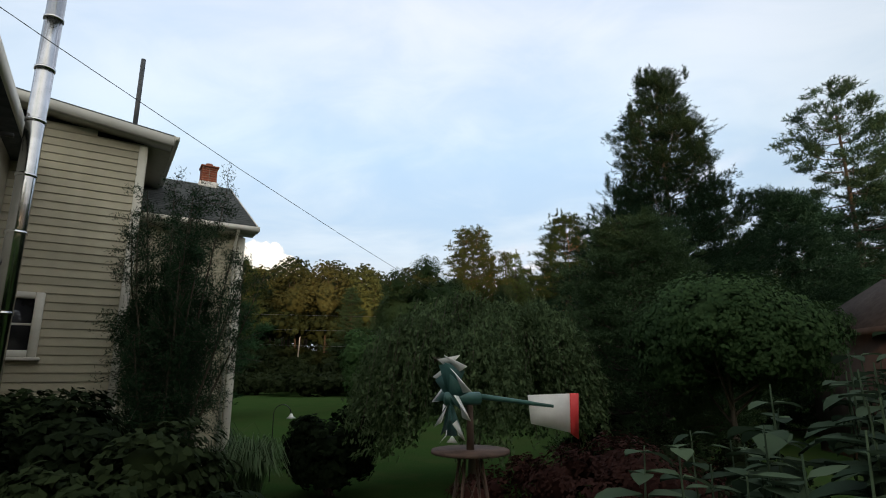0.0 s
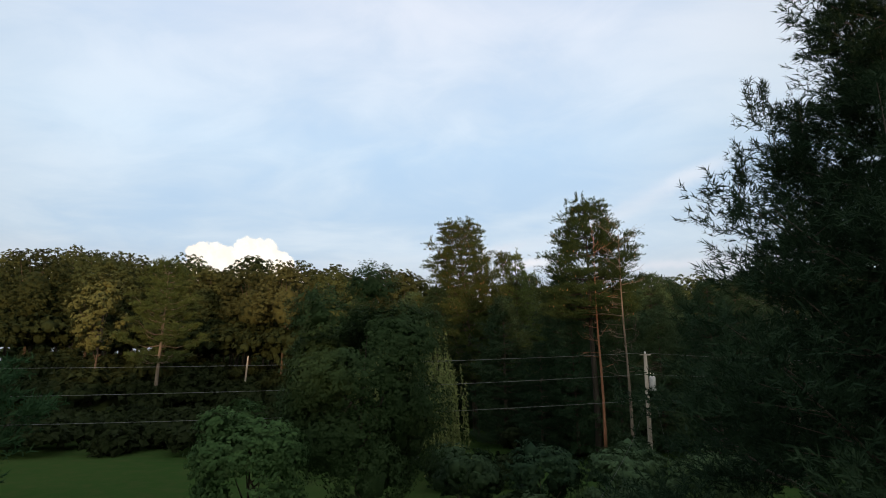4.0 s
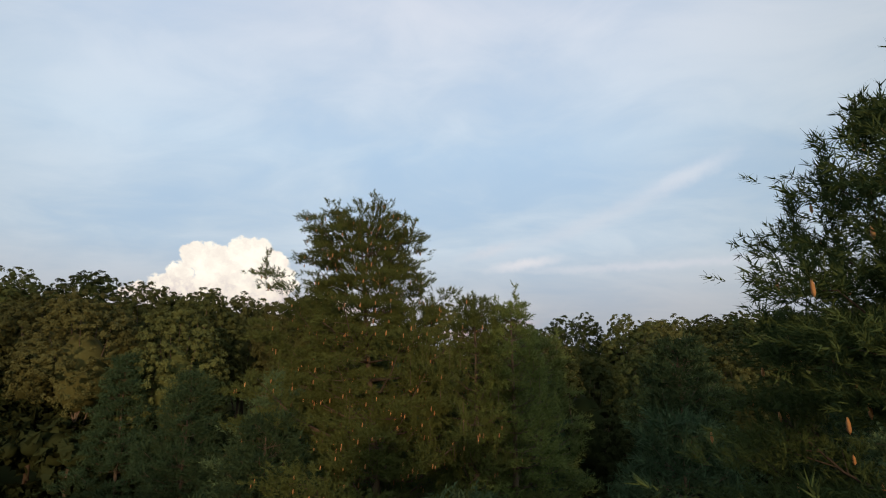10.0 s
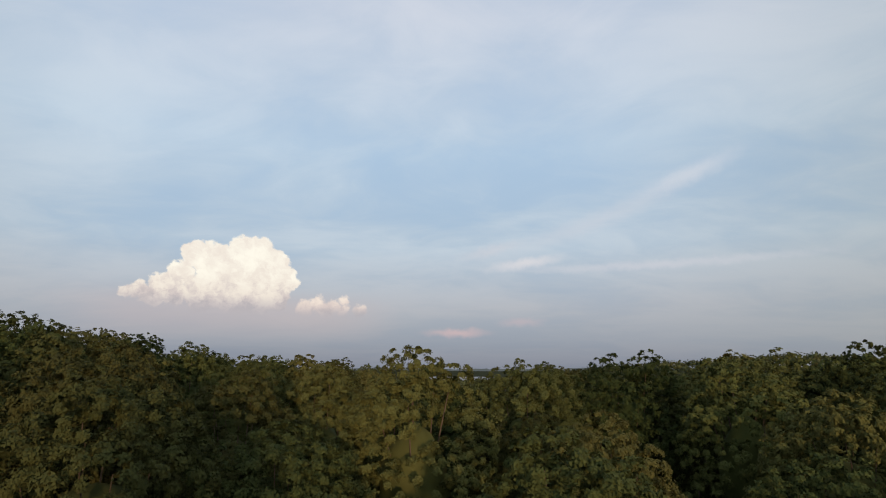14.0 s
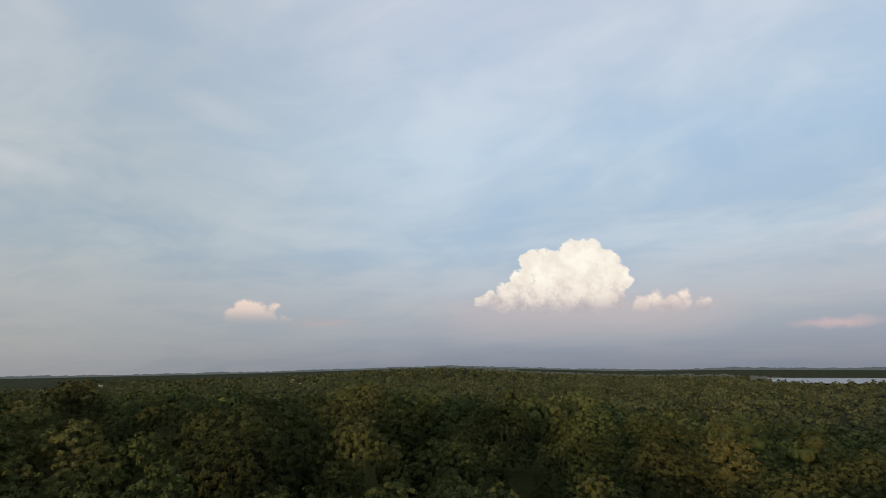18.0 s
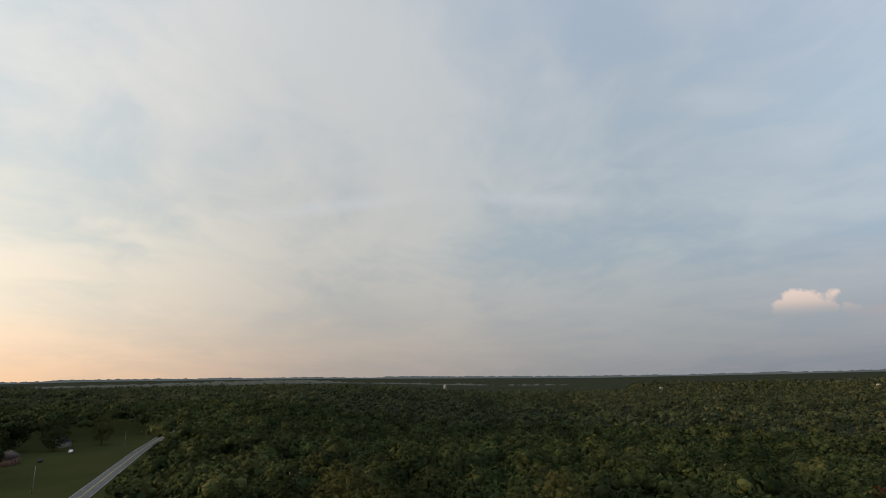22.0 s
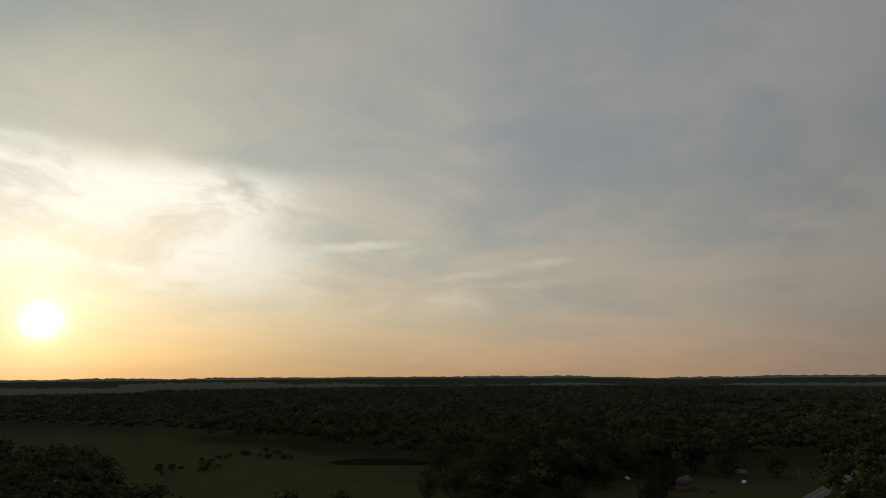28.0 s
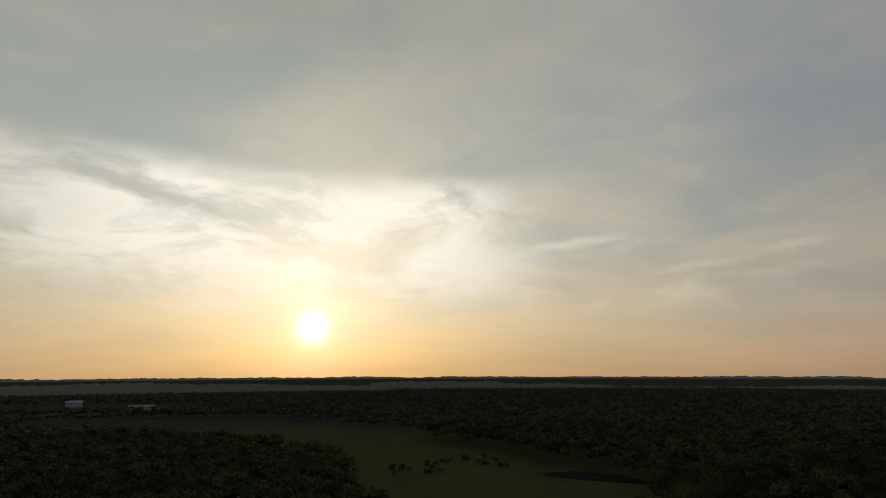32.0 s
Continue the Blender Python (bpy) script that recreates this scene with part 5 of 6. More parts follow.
def house():
    h = thing("house", "two-storey farmhouse with cream vinyl siding and dark shingle roofs", "house", HOUSE)

    def wall(name, x0, x1, y0, y1, z1):
        part(name, box(Pile(), (x0, y0, 0), (x1, y1, z1)), M["siding"], h)

    wall("wall", -9.0, -.44, .34, 6.0, 7.25)
    wall("wall", -.44, 1.80, 1.14, 8.2, 5.75)
    # the gable of the rear wing
    g = Pile()
    g.add([(1.58, 1.2, 5.75), (1.58, 8.2, 5.75), (1.58, 4.7, 7.65), (1.79, 1.2, 5.75), (1.79, 8.2, 5.75), (1.79, 4.7, 7.65)], [(0, 1, 4, 3), (1, 2, 5, 4), (2, 0, 3, 5)], [(0, 2, 1), (3, 4, 5)])
    part("gable", g, M["siding"], h)
    course = .16
    for x0, x1, yy, z0, z1 in ((-6.2, -.56, .34, .5, 7.2), (-.42, 1.68, 1.14, .5, 5.68)):
        me = None
        z = z0
        while z < z1:
            if me is None:
                p = Pile()
                p.add([(x0, 0, 0), (x1, 0, 0), (x0, -.026, .004), (x1, -.026, .004), (x0, -.026, .012), (x1, -.026, .012), (x0, -.004, course), (x1, -.004, course)], [(0, 1, 3, 2), (2, 3, 5, 4), (4, 5, 7, 6)])
                me = p.mesh("siding_board", M["siding"])
            part("siding_board", me, None, h, place=Matrix.Translation((0, yy, z)))
            z += course
    z = 7.22
    while z < 7.95:
        x1 = (7.06 - z) / .12
        p = Pile()
        p.add([(-6.2, 0, 0), (x1, 0, 0), (-6.2, -.026, .012), (x1, -.026, .012), (-6.2, -.004, course), (x1, -.004, course)], [(0, 1, 3, 2), (2, 3, 5, 4)])
        part("siding_board", p, M["siding"], h, place=Matrix.Translation((0, .34, z)))
        z += course
    z = .5
    while z < 7.4:
        back, front = 8.1, 1.25
        if z > 5.75:
            f = (z - 5.75) / 2.0
            front, back = 1.25 + 3.4 * f, 8.1 - 3.4 * f
        p = Pile()
        p.add([(0, front, 0), (0, back, 0), (.024, front, .004), (.024, back, .004), (.004, front + .05, course), (.004, back - .05, course)], [(0, 2, 3, 1), (2, 4, 5, 3)])
        part("siding_board", p, M["siding"], h, place=Matrix.Translation((1.80, 0, z)))
        z += course
    part("corner_board", box(Pile(), (-.58, .29, .4), (-.42, .345, 7.2), .008), M["trim"], h)
    part("corner_board", box(Pile(), (-.47, .345, .4), (-.41, 1.13, 7.15), .008), M["siding"], h)
    part("corner_board", box(Pile(), (1.68, 1.08, .4), (1.84, 1.15, 5.7), .008), M["trim"], h)
    part("corner_board", box(Pile(), (1.80, 1.15, .4), (1.85, 1.27, 5.7), .008), M["trim"], h)
    # front wing roof, rising away from the eave, its eave slightly higher to one side
    tilt = -.12

    def slab(name, x0, x1, y0, z0, y1, z1, thick, mat, tl=0.0, label=""):
        def zz(x, z):
            return z + tl * x
        v = []
        for t in (0, -thick):
            v += [(x0, y0, zz(x0, z0) + t), (x1, y0, zz(x1, z0) + t), (x1, y1, zz(x1, z1) + t), (x0, y1, zz(x0, z1) + t)]
        return part(name, Pile().add(v, [(0, 1, 2, 3), (7, 6, 5, 4), (0, 4, 5, 1), (1, 5, 6, 2), (2, 6, 7, 3), (3, 7, 4, 0)]), mat, h, label)

    slab("roof", -9.2, .02, 0, 7.46, 6.3, 7.46, .08, M["shingle"], tilt)
    slab("fascia", -9.2, .03, -.03, 7.42, -.002, 7.42, .20, M["trim"], tilt, "white fascia board")
    slab("soffit", -9.2, -.0, .0, 7.24, .36, 7.24, .03, M["soffit"], tilt)
    slab("fascia", .022, .05, -.03, 7.45, 6.3, 7.45, .20, M["trim"], tilt, "white eave board")
    slab("soffit", -.44, .02, .36, 7.24, 6.2, 7.24, .03, M["soffit"], tilt)
    slab("gutter", .052, .13, -.03, 7.43, 6.3, 7.43, .08, M["trim"], 0, "white gutter")
    # rear wing roof
    b1 = slab("roof", -1.0, 2.02, .80, 5.94, 4.75, 8.02, .09, M["shingle"])
    slab("roof", -1.0, 2.02, 4.75, 8.02, 8.7, 5.94, .09, M["shingle"])
    slab("fascia", -.4, 2.04, .77, 5.9, .797, 5.9, .15, M["trim"], 0, "white fascia board")
    slab("fascia", 2.022, 2.05, .77, 5.93, 4.75, 8.03, .17, M["trim"], 0, "white rake board")
    slab("fascia", 2.022, 2.05, 4.75, 8.03, 8.73, 5.93, .17, M["trim"], 0, "white rake board")
    slab("soffit", -.4, 2.0, .8, 5.76, 1.12, 5.76, .03, M["soffit"])
    slab("soffit", 1.84, 2.02, 1.0, 5.88, 4.75, 7.84, .03, M["soffit"])
    slab("soffit", 1.84, 2.02, 4.75, 7.84, 8.5, 5.88, .03, M["soffit"])
    slab("gutter", -.35, 2.06, .66, 5.90, .765, 5.90, .11, M["trim"], 0, "white gutter")
    tube_p = tube(Pile(), [(1.60, .70, 5.8), (1.60, 1.0, 5.5), (1.60, 1.03, .4)], .035, 8)
    part("downpipe", tube_p, M["trim"], h, smooth=True)
    # shingle courses
    rng = np.random.default_rng(5)
    ln = math.hypot(3.95, 2.2)
    for r in range(22):
        s0 = r / 22
        x = -.95 + (r % 2) * .15
        p = Pile()
        while x < 1.99:
            w = min(.3 + rng.uniform(-.02, .02), 2.0 - x)
            ya, yb = .80 + 3.95 * s0, .80 + 3.95 * (s0 + 1.15 / 22)
            za, zb = 5.945 + 2.08 * s0, 5.945 + 2.08 * (s0 + 1.15 / 22)
            lift = .014 + rng.uniform(0, .006)
            p.add([(x, ya, za), (x + w - .008, ya, za), (x, ya, za + lift), (x + w - .008, ya, za + lift), (x + w - .008, yb, zb + .003), (x, yb, zb + .003)], [(0, 1, 3, 2), (2, 3, 4, 5)])
            x += w
        part("shingle_course", p, M["shingle"], b1)
    # window
    w = thing("window", "", "")
    w.parent = h
    for key in ("label", "category"):
        if key in w:
            del w[key]
    part("glass", box(Pile(), (-3.02, .30, 2.98), (-1.90, .31, 3.9)), M["glass"], w, "dark window pane")
    fr = ((-3.16, -3.02, 2.86, 4.02), (-1.90, -1.76, 2.86, 4.02), (-3.02, -1.90, 3.9, 4.02), (-3.02, -1.90, 2.86, 2.98))
    for x0, x1, z0, z1 in fr:
        part("frame", box(Pile(), (x0, .22, z0), (x1, .33, z1), .012), M["trim"], w)
    part("meeting_rail", box(Pile(), (-3.02, .285, 3.42), (-1.90, .325, 3.46), .006), M["trim"], w)
    part("sill", box(Pile(), (-3.22, .16, 2.80), (-1.70, .33, 2.856), .012), M["trim"], w)
    # chimney
    ch = thing("chimney", "", "")
    ch.parent = h
    for key in ("label", "category"):
        if key in ch:
            del ch[key]
    cx, cy = 1.38, 4.75
    part("core", box(Pile(), (cx - .2, cy - .2, 7.6), (cx + .2, cy + .2, 8.510)), M["mortar"], ch)
    part("flashing", box(Pile(), (cx - .27, cy - .27, 7.510), (cx + .27, cy + .27, 8.070), .03), M["flash"], ch, "white painted base")
    br = box(Pile(), (0, 0, 0), (.205, .1, .062), .006).mesh("brick", M["brick"])
    for r in range(6):
        for s in range(4):
            for j in range(2):
                o = (r % 2) * .0
                m = Matrix.Translation((cx, cy, 8.080 + r * .072)) @ Matrix.Rotation(s * math.pi / 2, 4, "Z") @ Matrix.Translation((-.212 + j * .214 + (.0 if r % 2 else .002), -.213, 0))
                part("brick", br, None, ch, place=m)
    part("cap", box(Pile(), (cx - .25, cy - .25, 8.515), (cx + .25, cy + .25, 8.570), .01), M["brick"], ch)
    part("flue_tile", tube(Pile(), [(cx, cy, 8.560), (cx, cy, 8.680)], .10, 10), M["brick"], ch)
    part("vent_pipe", tube(Pile(), [(-.70, 1.9, 7.5), (-.70, 1.9, 10.0)], .055, 10), M["pipe"], h, "dark grey vent pipe", smooth=True)
    # stainless flue with bands, in front of the nearer wing
    fl = part("flue", tube(Pile(), [(-2.07, -2.0, 1.0), (-2.07, -2.0, 9.6)], .13, 16), M["steel"], h, "shiny stainless steel flue", smooth=True)
    for z in (2.2, 3.4, 4.6, 5.5, 6.4, 7.3, 8.2, 9.1):
        part("band", tube(Pile(), [(-2.07, -2.0, z), (-2.07, -2.0, z + .05)], .145, 16), M["steel"], fl, smooth=True)
    part("wall", box(Pile(), (-9.0, -4.4, 0), (-2.62, .30, 6.5)), M["siding"], h)
    slab("roof", -9.2, -2.3, -4.8, 6.5, .4, 6.62, .16, M["shingle"])
    slab("fascia", -2.30, -2.26, -4.8, 6.52, .4, 6.64, .24, M["trim"], 0, "dark fascia board")
    part("flue_bracket", box(Pile(), (-2.64, -2.03, 6.1), (-2.3, -1.97, 6.16), .01), M["iron"], h)
    part("flue_bracket", box(Pile(), (-2.64, -2.03, 4.1), (-2.3, -1.97, 4.16), .01), M["iron"], h)
    part("foundation", box(Pile(), (-9.02, .32, -.3), (-.42, 6.0, .48)), M["mortar"], h)
    part("foundation", box(Pile(), (-.42, 1.12, -.3), (1.82, 8.2, .48)), M["mortar"], h)


house()


# ---- garden windmill ----
def windmill():
    w = thing("garden_windmill", "green garden windmill with white-tipped blades and a red and white tail", "ornament", pose(.20, 4.4, 0, 0, 0, 15))
    for sx, sy in ((-1, -1), (1, -1), (1, 1), (-1, 1)):
        part("leg", tube(Pile(), [(sx * .32, sy * .32, 0), (sx * .06, sy * .06, 2.0)], [.016, .012], 6), M["rust"], w)
    for z, r in ((.5, .26), (1.0, .19), (1.5, .13)):
        for k in range(4):
            a, b = ((-1, -1), (1, -1), (1, 1), (-1, 1))[k], ((1, -1), (1, 1), (-1, 1), (-1, -1))[k]
            part("brace", tube(Pile(), [(a[0] * r, a[1] * r, z), (b[0] * (r - .05), b[1] * (r - .05), z + .45)], .006, 5), M["rust"], w)
    part("platform", tube(Pile(), [(0, 0, 2.0), (0, 0, 2.025)], .3, 18), M["rust"], w, "rusty round platform")
    part("mast", tube(Pile(), [(0, 0, 2.02), (0, 0, 2.44)], [.03, .022], 10), M["rust"], w)
    part("hub", tube(Pile(), [(-.20, 0, 2.40), (.08, 0, 2.40)], .05, 12), M["blade_green"], w)

    def vane(r0, w0, r1, w1, tw, a, thick):
        v = []
        for r, hw, t in ((r0, w0, tw * .3), (r1, w1, tw)):
            for e in (-1, 1):
                v.append((-.16 + t * e, r * math.cos(a) - e * hw * math.sin(a), r * math.sin(a) + e * hw * math.cos(a)))
        v += [(p[0] + thick, p[1], p[2]) for p in v]
        return Pile().add(v, [(0, 1, 3, 2), (4, 6, 7, 5), (0, 2, 6, 4), (1, 5, 7, 3), (2, 3, 7, 6), (0, 4, 5, 1)])

    for k in range(10):
        a = k * 2 * math.pi / 10 + .16
        b = part("blade", vane(.06, .025, .27, .075, .06, a, .004), M["blade_green"], w, place=Matrix.Translation((0, 0, 2.40)))
        part("tip", vane(.272, .078, .32, .092, .066, a, .006), M["white_paint"], b, "white painted blade tip")
    part("tail_boom", tube(Pile(), [(.05, .02, 2.42), (.72, .04, 2.33)], [.022, .016], 8), M["blade_green"], w)
    tv = Pile()
    tv.add([(.50, .03, 2.42), (.88, .03, 2.43), (.87, .03, 2.12), (.52, .03, 2.20), (.50, .036, 2.42), (.88, .036, 2.43), (.87, .036, 2.12), (.52, .036, 2.20)], [(0, 3, 2, 1), (4, 5, 6, 7), (0, 1, 5, 4), (1, 2, 6, 5), (2, 3, 7, 6), (3, 0, 4, 7)])
    tail = part("tail", tv, M["white_paint"], w, "white tail vane with a red edge")
    re = Pile()
    re.add([(.872, .026, 2.432), (.95, .026, 2.43), (.93, .026, 2.07), (.862, .026, 2.118), (.872, .04, 2.432), (.95, .04, 2.43), (.93, .04, 2.07), (.862, .04, 2.118)], [(0, 3, 2, 1), (4, 5, 6, 7), (0, 1, 5, 4), (1, 2, 6, 5), (2, 3, 7, 6), (3, 0, 4, 7)])
    part("tail_edge", re, M["red_paint"], tail)


windmill()

# shepherd's hook with a small white shade
hk = thing("garden_lamp", "black iron shepherd's hook with a small white shade", "lamp", at(-4.25, 14.2))
arc = [(0, 0, 0), (0, 0, 1.6)] + [(.22 - .22 * math.cos(a), 0, 1.6 + .24 * math.sin(a)) for a in np.linspace(.3, 3.0, 8)]
part("hook", tube(Pile(), arc, .012, 6), M["iron"], hk, smooth=True)
part("shade", tube(Pile(), [(.44, 0, 1.62), (.44, 0, 1.55), (.44, 0, 1.51)], [.03, .06, .12], 12), M["white_paint"], hk, smooth=True)


# ---- outbuilding ----
def shed():
    s = thing("outbuilding", "brown wooden outbuilding with a dark shingle hip roof", "building", pose(16.2, 17.0, 0, 0, 0, -8))
    part("wall", box(Pile(), (-3.6, -2.4, 0), (3.6, 2.4, 3.75)), M["wall_dark"], s)
    rf = Pile()
    rf.add([(-4.0, -2.8, 3.8), (4.0, -2.8, 3.8), (4.0, 2.8, 3.8), (-4.0, 2.8, 3.8), (-2.2, 0, 5.5), (2.2, 0, 5.5)], [(0, 1, 5, 4), (2, 3, 4, 5), (3, 2, 1, 0)], [(1, 2, 5), (3, 0, 4)])
    part("roof", rf, M["shingle_dark"], s)
    for x0, y0, x1, y1 in ((-4.03, -2.83, 4.03, -2.8), (-4.03, 2.8, 4.03, 2.83), (-4.03, -2.8, -4.0, 2.8), (4.0, -2.8, 4.03, 2.8)):
        part("fascia", box(Pile(), (x0, y0, 3.66), (x1, y1, 3.83)), M["wall_dark"], s)
    for k in range(24):
        part("board", box(Pile(), (-3.6 + k * .3 + .01, -2.425, .1), (-3.6 + k * .3 + .29, -2.402, 3.62)), M["wall_dark"], s)


shed()


# ---- power line ----
def power_pole(x, y, height, label, tank=False, lean=0.0):
    p = thing("power_pole", label, "pole", Matrix.Translation((x, y, float(ground_z(x, y)))) @ Matrix.Rotation(lean, 4, "Y"))
    part("post", tube(Pile(), [(0, 0, -.3), (0, 0, height * .5), (0, 0, height)], [.14, .12, .095], 10), M["pole"], p, smooth=True)
    part("insulator", tube(Pile(), [(0, 0, height), (0, 0, height + .06), (0, 0, height + .14)], [.03, .055, .03], 8), M["white_paint"], p)
    if tank:
        part("crossbar", box(Pile(), (-.32, -.05, height - .1), (.32, .05, height - .02), .01), M["pole"], p)
        can = part("transformer", tube(Pile(), [(.34, 0, height - 2.15), (.34, 0, height - 2.1), (.34, 0, height - 1.38), (.34, 0, height - 1.32)], [.16, .19, .19, .15], 14), M["grey_tank"], p, "grey cylindrical transformer", smooth=True)
        for dx in (-.08, .08):
            part("bushing", tube(Pile(), [(.34 + dx, 0, height - 1.34), (.34 + dx, 0, height - 1.12)], [.03, .02], 8), M["white_paint"], can)
        part("bracket", box(Pile(), (.08, -.03, height - 1.6), (.18, .03, height - 1.54)), M["iron"], p)
        part("bracket", box(Pile(), (.08, -.03, height - 2.0), (.18, .03, height - 1.94)), M["iron"], p)
        part("guy", tube(Pile(), [(.1, .05, height - .5), (1.5, .5, 0.0)], .008, 5), M["wire"], p)
    return p


power_pole(13.9, 50.1, 7.45, "weathered wooden power pole with a grey transformer", True, .02)
power_pole(-24.1, 91.3, 5.9, "pale leaning wooden power pole before the wood", False, .05)
power_pole(-36.0, 29.5, 7.0, "weathered wooden power pole behind the house tree")
power_pole(60.0, 68.0, 7.6, "weathered wooden power pole among the pines")
power_pole(-208.6, 5.0, 8.5, "pale wooden power pole beside the road")
power_pole(-330.0, -24.0, 8.5, "pale wooden power pole beside the road")


def cable(a, b, sag, r, mat, label):
    a, b = np.array(a, float), np.array(b, float)
    s = np.linspace(0, 1, 18)[:, None]
    pts = a + (b - a) * s - np.array((0, 0, 1.0)) * sag * 4 * s * (1 - s)
    ob = part("cable", tube(Pile(), pts, r, 5), mat)
    return tagged(ob, label, "cable", "overhead lines")


for z, z_west, sag in ((7.5, 6.8, .5), (6.25, 5.9, .5), (4.75, 5.2, .5)):
    cable((13.9, 50.1, z), (-36.0, 29.5, z_west), sag, .008, M["wire"], "thin pale overhead line along the road")
    cable((13.9, 50.1, z), (60.0, 68.0, z), sag, .008, M["wire"], "thin pale overhead line along the road")
cable((-5.72, 3.0, 6.85), (13.9, 50.1, 4.8), 1.7, .005, M["black_wire"], "black service cable from the house")


# ---- the west: house, cars, pond ----
def car(x, y, turn, mat, label):
    c = thing("parked_car", label, "car", at(x, y, turn))
    prof = [(-2.2, .35), (-2.25, .75), (-2.0, .98), (-1.5, 1.02), (-.9, 1.45), (.6, 1.47), (1.2, 1.0), (2.1, .88), (2.25, .6), (2.2, .35)]
    n = len(prof)
    v = [(p[0], s * (.88 if p[1] < 1.1 else .70), p[1]) for s in (-1, 1) for p in prof]
    body = Pile().add(v, [(i, (i + 1) % n, n + (i + 1) % n, n + i) for i in range(n)], [(0, i + 1, i) for i in range(1, n - 1)] + [(n, n + i, n + i + 1) for i in range(1, n - 1)])
    part("body", body, mat, c)
    for s in (-1, 1):
        part("side_window", box(Pile(), (-.95, s * .80 - .012, 1.08), (.75, s * .80 + .012, 1.38)), M["glass"], c)
        for wx in (-1.4, 1.4):
            part("wheel", tube(Pile(), [(wx, s * .72, .32), (wx, s * .92, .32)], .32, 14), M["dark"], c)
    return c


car(-314.3, -42.9, .4, M["car"], "white car parked on the lawn by the road")
car(-272.7, -81.3, 1.2, M["car"], "white car parked under the trees")
car(-283.0, -38.5, .5, M["dark"], "dark car parked beside the brown house")


def far_house(x, y, turn, w, d, hh, wallm, roofm, label, name="distant_house"):
    s = thing(name, label, "house", at(x, y, turn))
    part("wall", box(Pile(), (-w / 2, -d / 2, -.5), (w / 2, d / 2, hh)), M[wallm], s)
    o = .4
    rf = Pile().add([(-w / 2 - o, -d / 2 - o, hh - .1), (w / 2 + o, -d / 2 - o, hh - .1), (w / 2 + o, d / 2 + o, hh - .1), (-w / 2 - o, d / 2 + o, hh - .1), (-w / 2 - o, 0, hh + d * .32), (w / 2 + o, 0, hh + d * .32)], [(0, 1, 5, 4), (2, 3, 4, 5), (3, 2, 1, 0)], [(1, 2, 5), (3, 0, 4)])
    part("roof", rf, M[roofm], s)
    for k in range(3):
        x0 = -w / 2 + (k + .5) * w / 3 - .5
        part("window", box(Pile(), (x0, -d / 2 - .04, 1.0), (x0 + 1.0, -d / 2 + .05, 2.2)), M["glass"], s)
        part("window", box(Pile(), (x0, d / 2 - .05, 1.0), (x0 + 1.0, d / 2 + .04, 2.2)), M["glass"], s)
    return s


far_house(-277.0, -50.0, .3, 13, 8, 3.0, "wall_brown", "shingle_brown", "low brown brick house with a dark roof by the road")
far_house(-340.0, -62.0, .8, 8, 6, 3.2, "wall_pale", "shingle", "small pale house among the trees")
far_house(-223.0, 89.7, .6, 10, 8, 5.5, "wall_pale", "roof_pale", "house with a grey roof in a gap in the wood")
far_house(423.6, -1061.0, .2, 46, 16, 6.0, "wall_pale", "roof_pale", "long pale farm building beyond the fields", "barn")
far_house(588.0, -1134.0, .5, 30, 18, 12.0, "wall_pale", "roof_pale", "large pale farm building beyond the fields", "barn")
rng = np.random.default_rng(77)
for i in range(4):
    a, r = radians((46, 47, 63, 84, 85, 87, 88, 94, 118, 29)[i]), 1500 + 45 * (i * 7 % 11)
    x, y = -r * math.sin(a), 60 + r * math.cos(a)
    ob = far_house(x, y, i * .7, 8, 6, 14.6 + (i % 3) * .6, "wall_pale", "roof_pale", "small pale building among the far woods")

# bare dark patch in the meadow
pv, pq = [], []
rng = np.random.default_rng(9)
N_ = 28
ang = np.linspace(0, 2 * math.pi, N_, endpoint=False)
ca, sa = math.cos(radians(35)), math.sin(radians(35))
rad = 1 + .12 * np.sin(3 * ang) + rng.normal(0, .05, N_)
ex, ey = 32 * np.cos(ang) * rad, 15 * np.sin(ang) * rad
qx, qy = -183 + ca * ex + sa * ey * .6, -208 - sa * ex + ca * ey
pm = Pile()
pm.add(np.stack([np.append(qx, -183), np.append(qy, -208), np.append(ground_z(qx, qy), ground_z(-183, -208)) + .3], 1), tris=[(N_, i, (i + 1) % N_) for i in range(N_)])
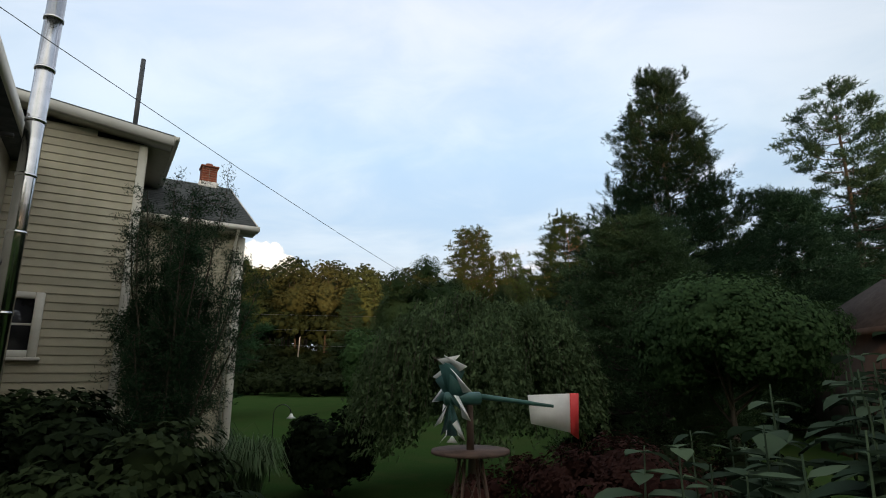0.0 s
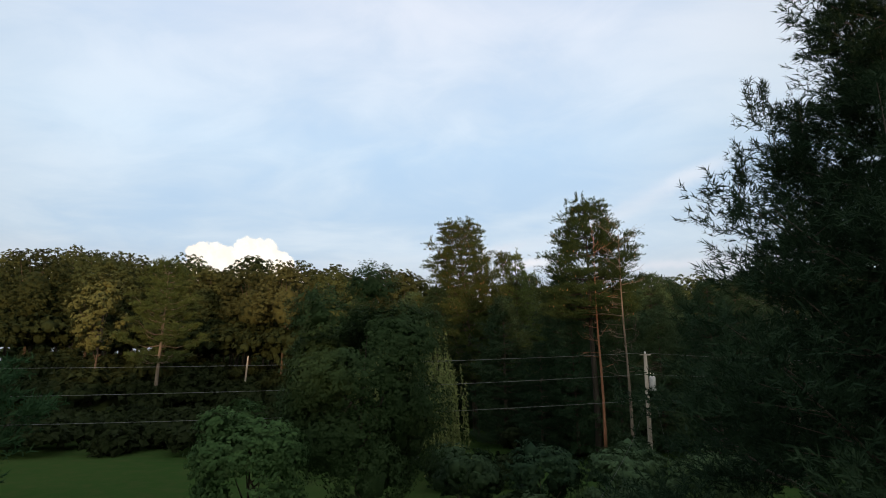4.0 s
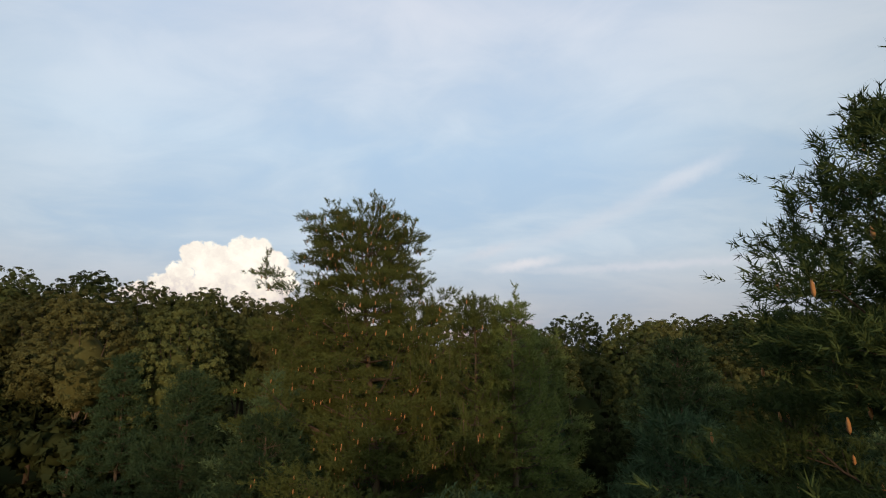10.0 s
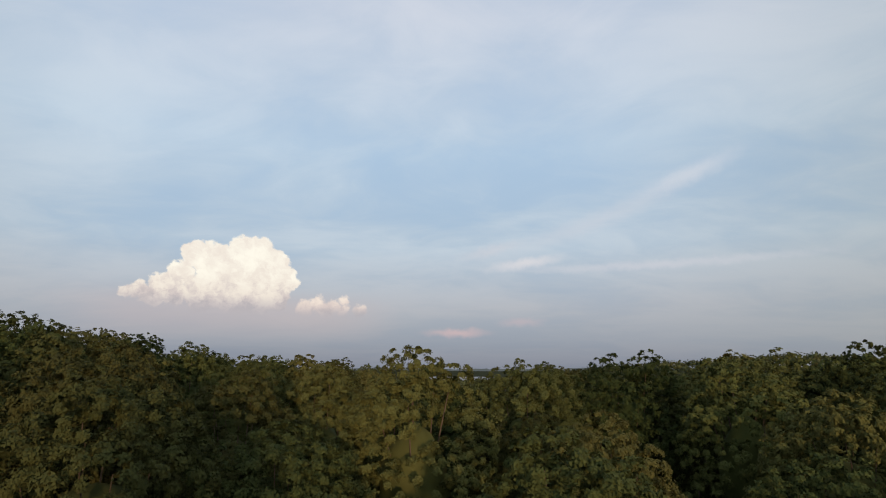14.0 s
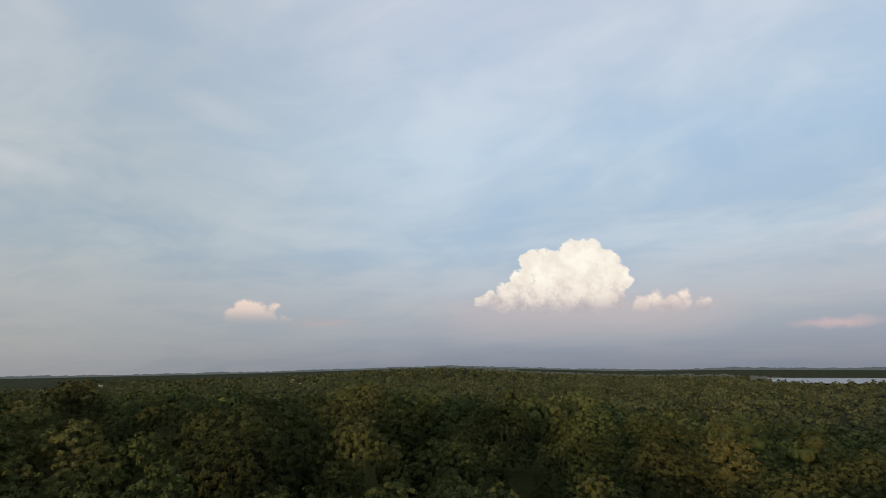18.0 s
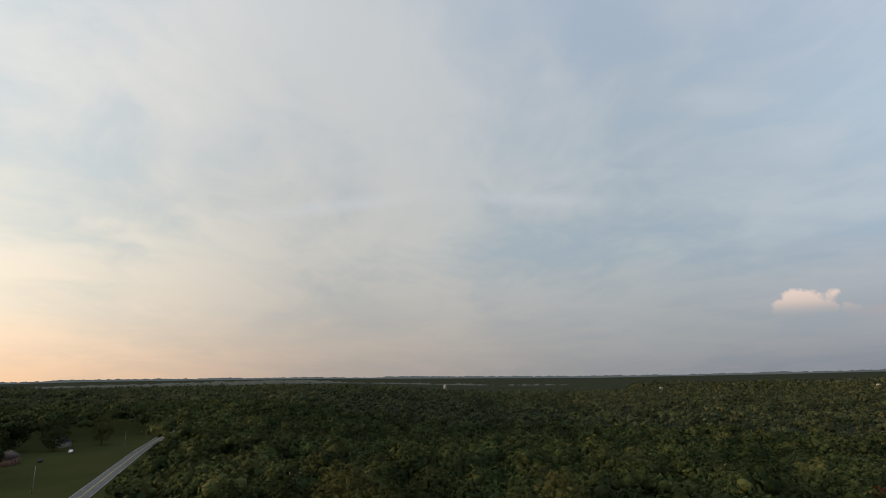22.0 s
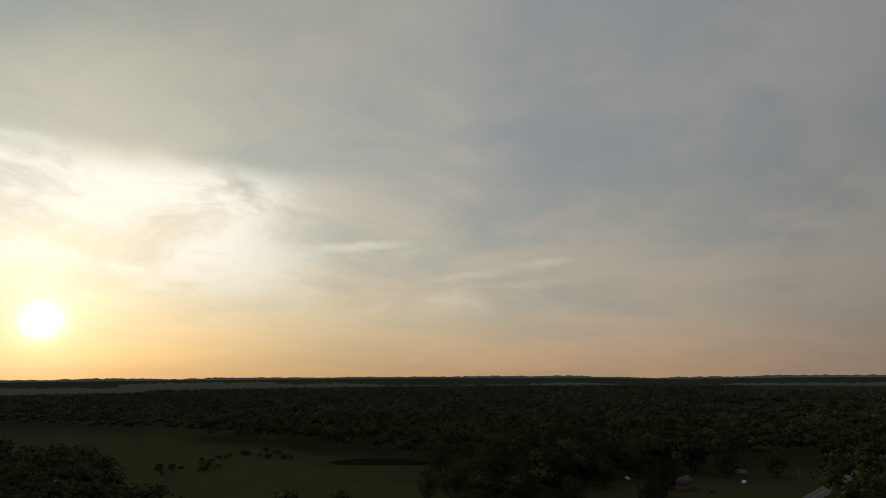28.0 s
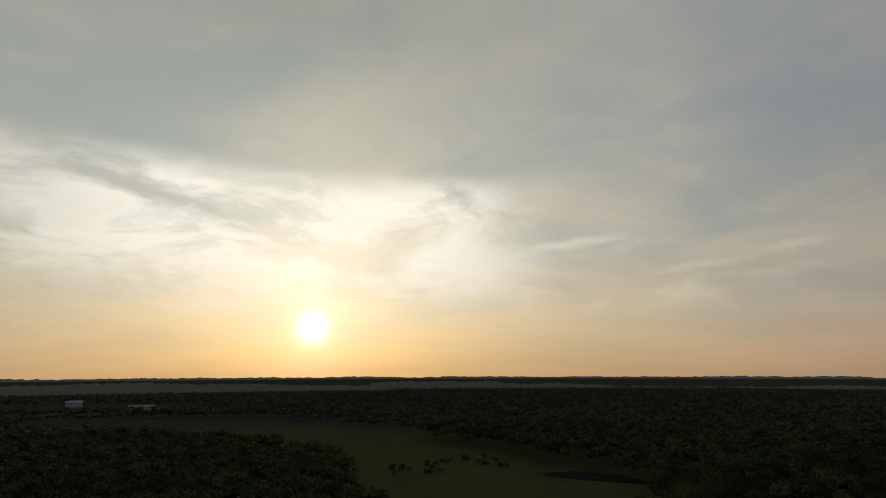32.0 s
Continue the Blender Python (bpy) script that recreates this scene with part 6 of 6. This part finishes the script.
tagged(part("soil_patch", pm, M["soil"]), "dark bare patch of soil in the meadow", "soil", kind="structure")

# single trees of the western lawns
lone = [oak(210 + i, "rounded dark green tree on the western lawn", 17 + i, 7.4 - .4 * i, 15.5 + i, 24 + i, 28, 13, .56, group="trees of the western lawn", name="lawn_tree", trunk_r=.3, low=-.97) for i in range(3)]
SPOTS = [(-275, -132, 1.35), (-230, -27.5, .92), (-198, -40, .8), (-213, -106, 1.0), (-178, -47, .92), (-192, -139, 1.0), (-186, -106, .85), (-264, -89, 1.05), (-252, -41, 1.0), (-296, -160, 1.25), (-308, -91, 1.1), (-240, -95, .9), (-250, -130, 1.0), (-160, -92, .8), (-320, -75, 1.05), (-262, -150, 1.1), (-330, -120, 1.15), (-150, -40, .8), (-225, -190, .6), (-322, -56, .95), (-345, -44, .9), (-218, -66, .8)]
lr = np.random.default_rng(55)
GROVE = [(-150, -62), (-215, -62), (-262, -72), (-300, -80), (-340, -80), (-335, -185), (-262, -170), (-225, -150), (-165, -98)]
lx, ly = lr.uniform(-345, -145, 260), lr.uniform(-190, -55, 260)
ok_ = inside(GROVE, lx, ly)
SPOTS += [(float(a_), float(b_), float(c_)) for a_, b_, c_ in zip(lx[ok_], ly[ok_], lr.uniform(.7, 1.1, ok_.sum()))][:80]
for i, (x, y, s) in enumerate(SPOTS):
    m = at(x, y, i * 1.1, s)
    if i < 3:
        lone[i].matrix_basis = m
    else:
        ob = copy_thing(lone[i % 3], m)
        ob.scale = (s, s, s)
# hedgerow bushes of the meadow
hr = np.random.default_rng(31)
hx = np.concatenate([np.linspace(190, 560, 60), hr.uniform(-140, -60, 26)])
hy = np.concatenate([np.linspace(-880, -760, 60) + hr.normal(0, 6, 60), hr.uniform(-300, -250, 26)])
woods("hedgerow", "low hedgerow and scrub in the meadow", hx, hy, np.concatenate([np.full(60, 12.0), np.full(26, 2.5)]), np.concatenate([np.full(60, 6.0), np.full(26, 2.2)]), 4, 8, 4, 1.2, M["wood_stuff"], 8)
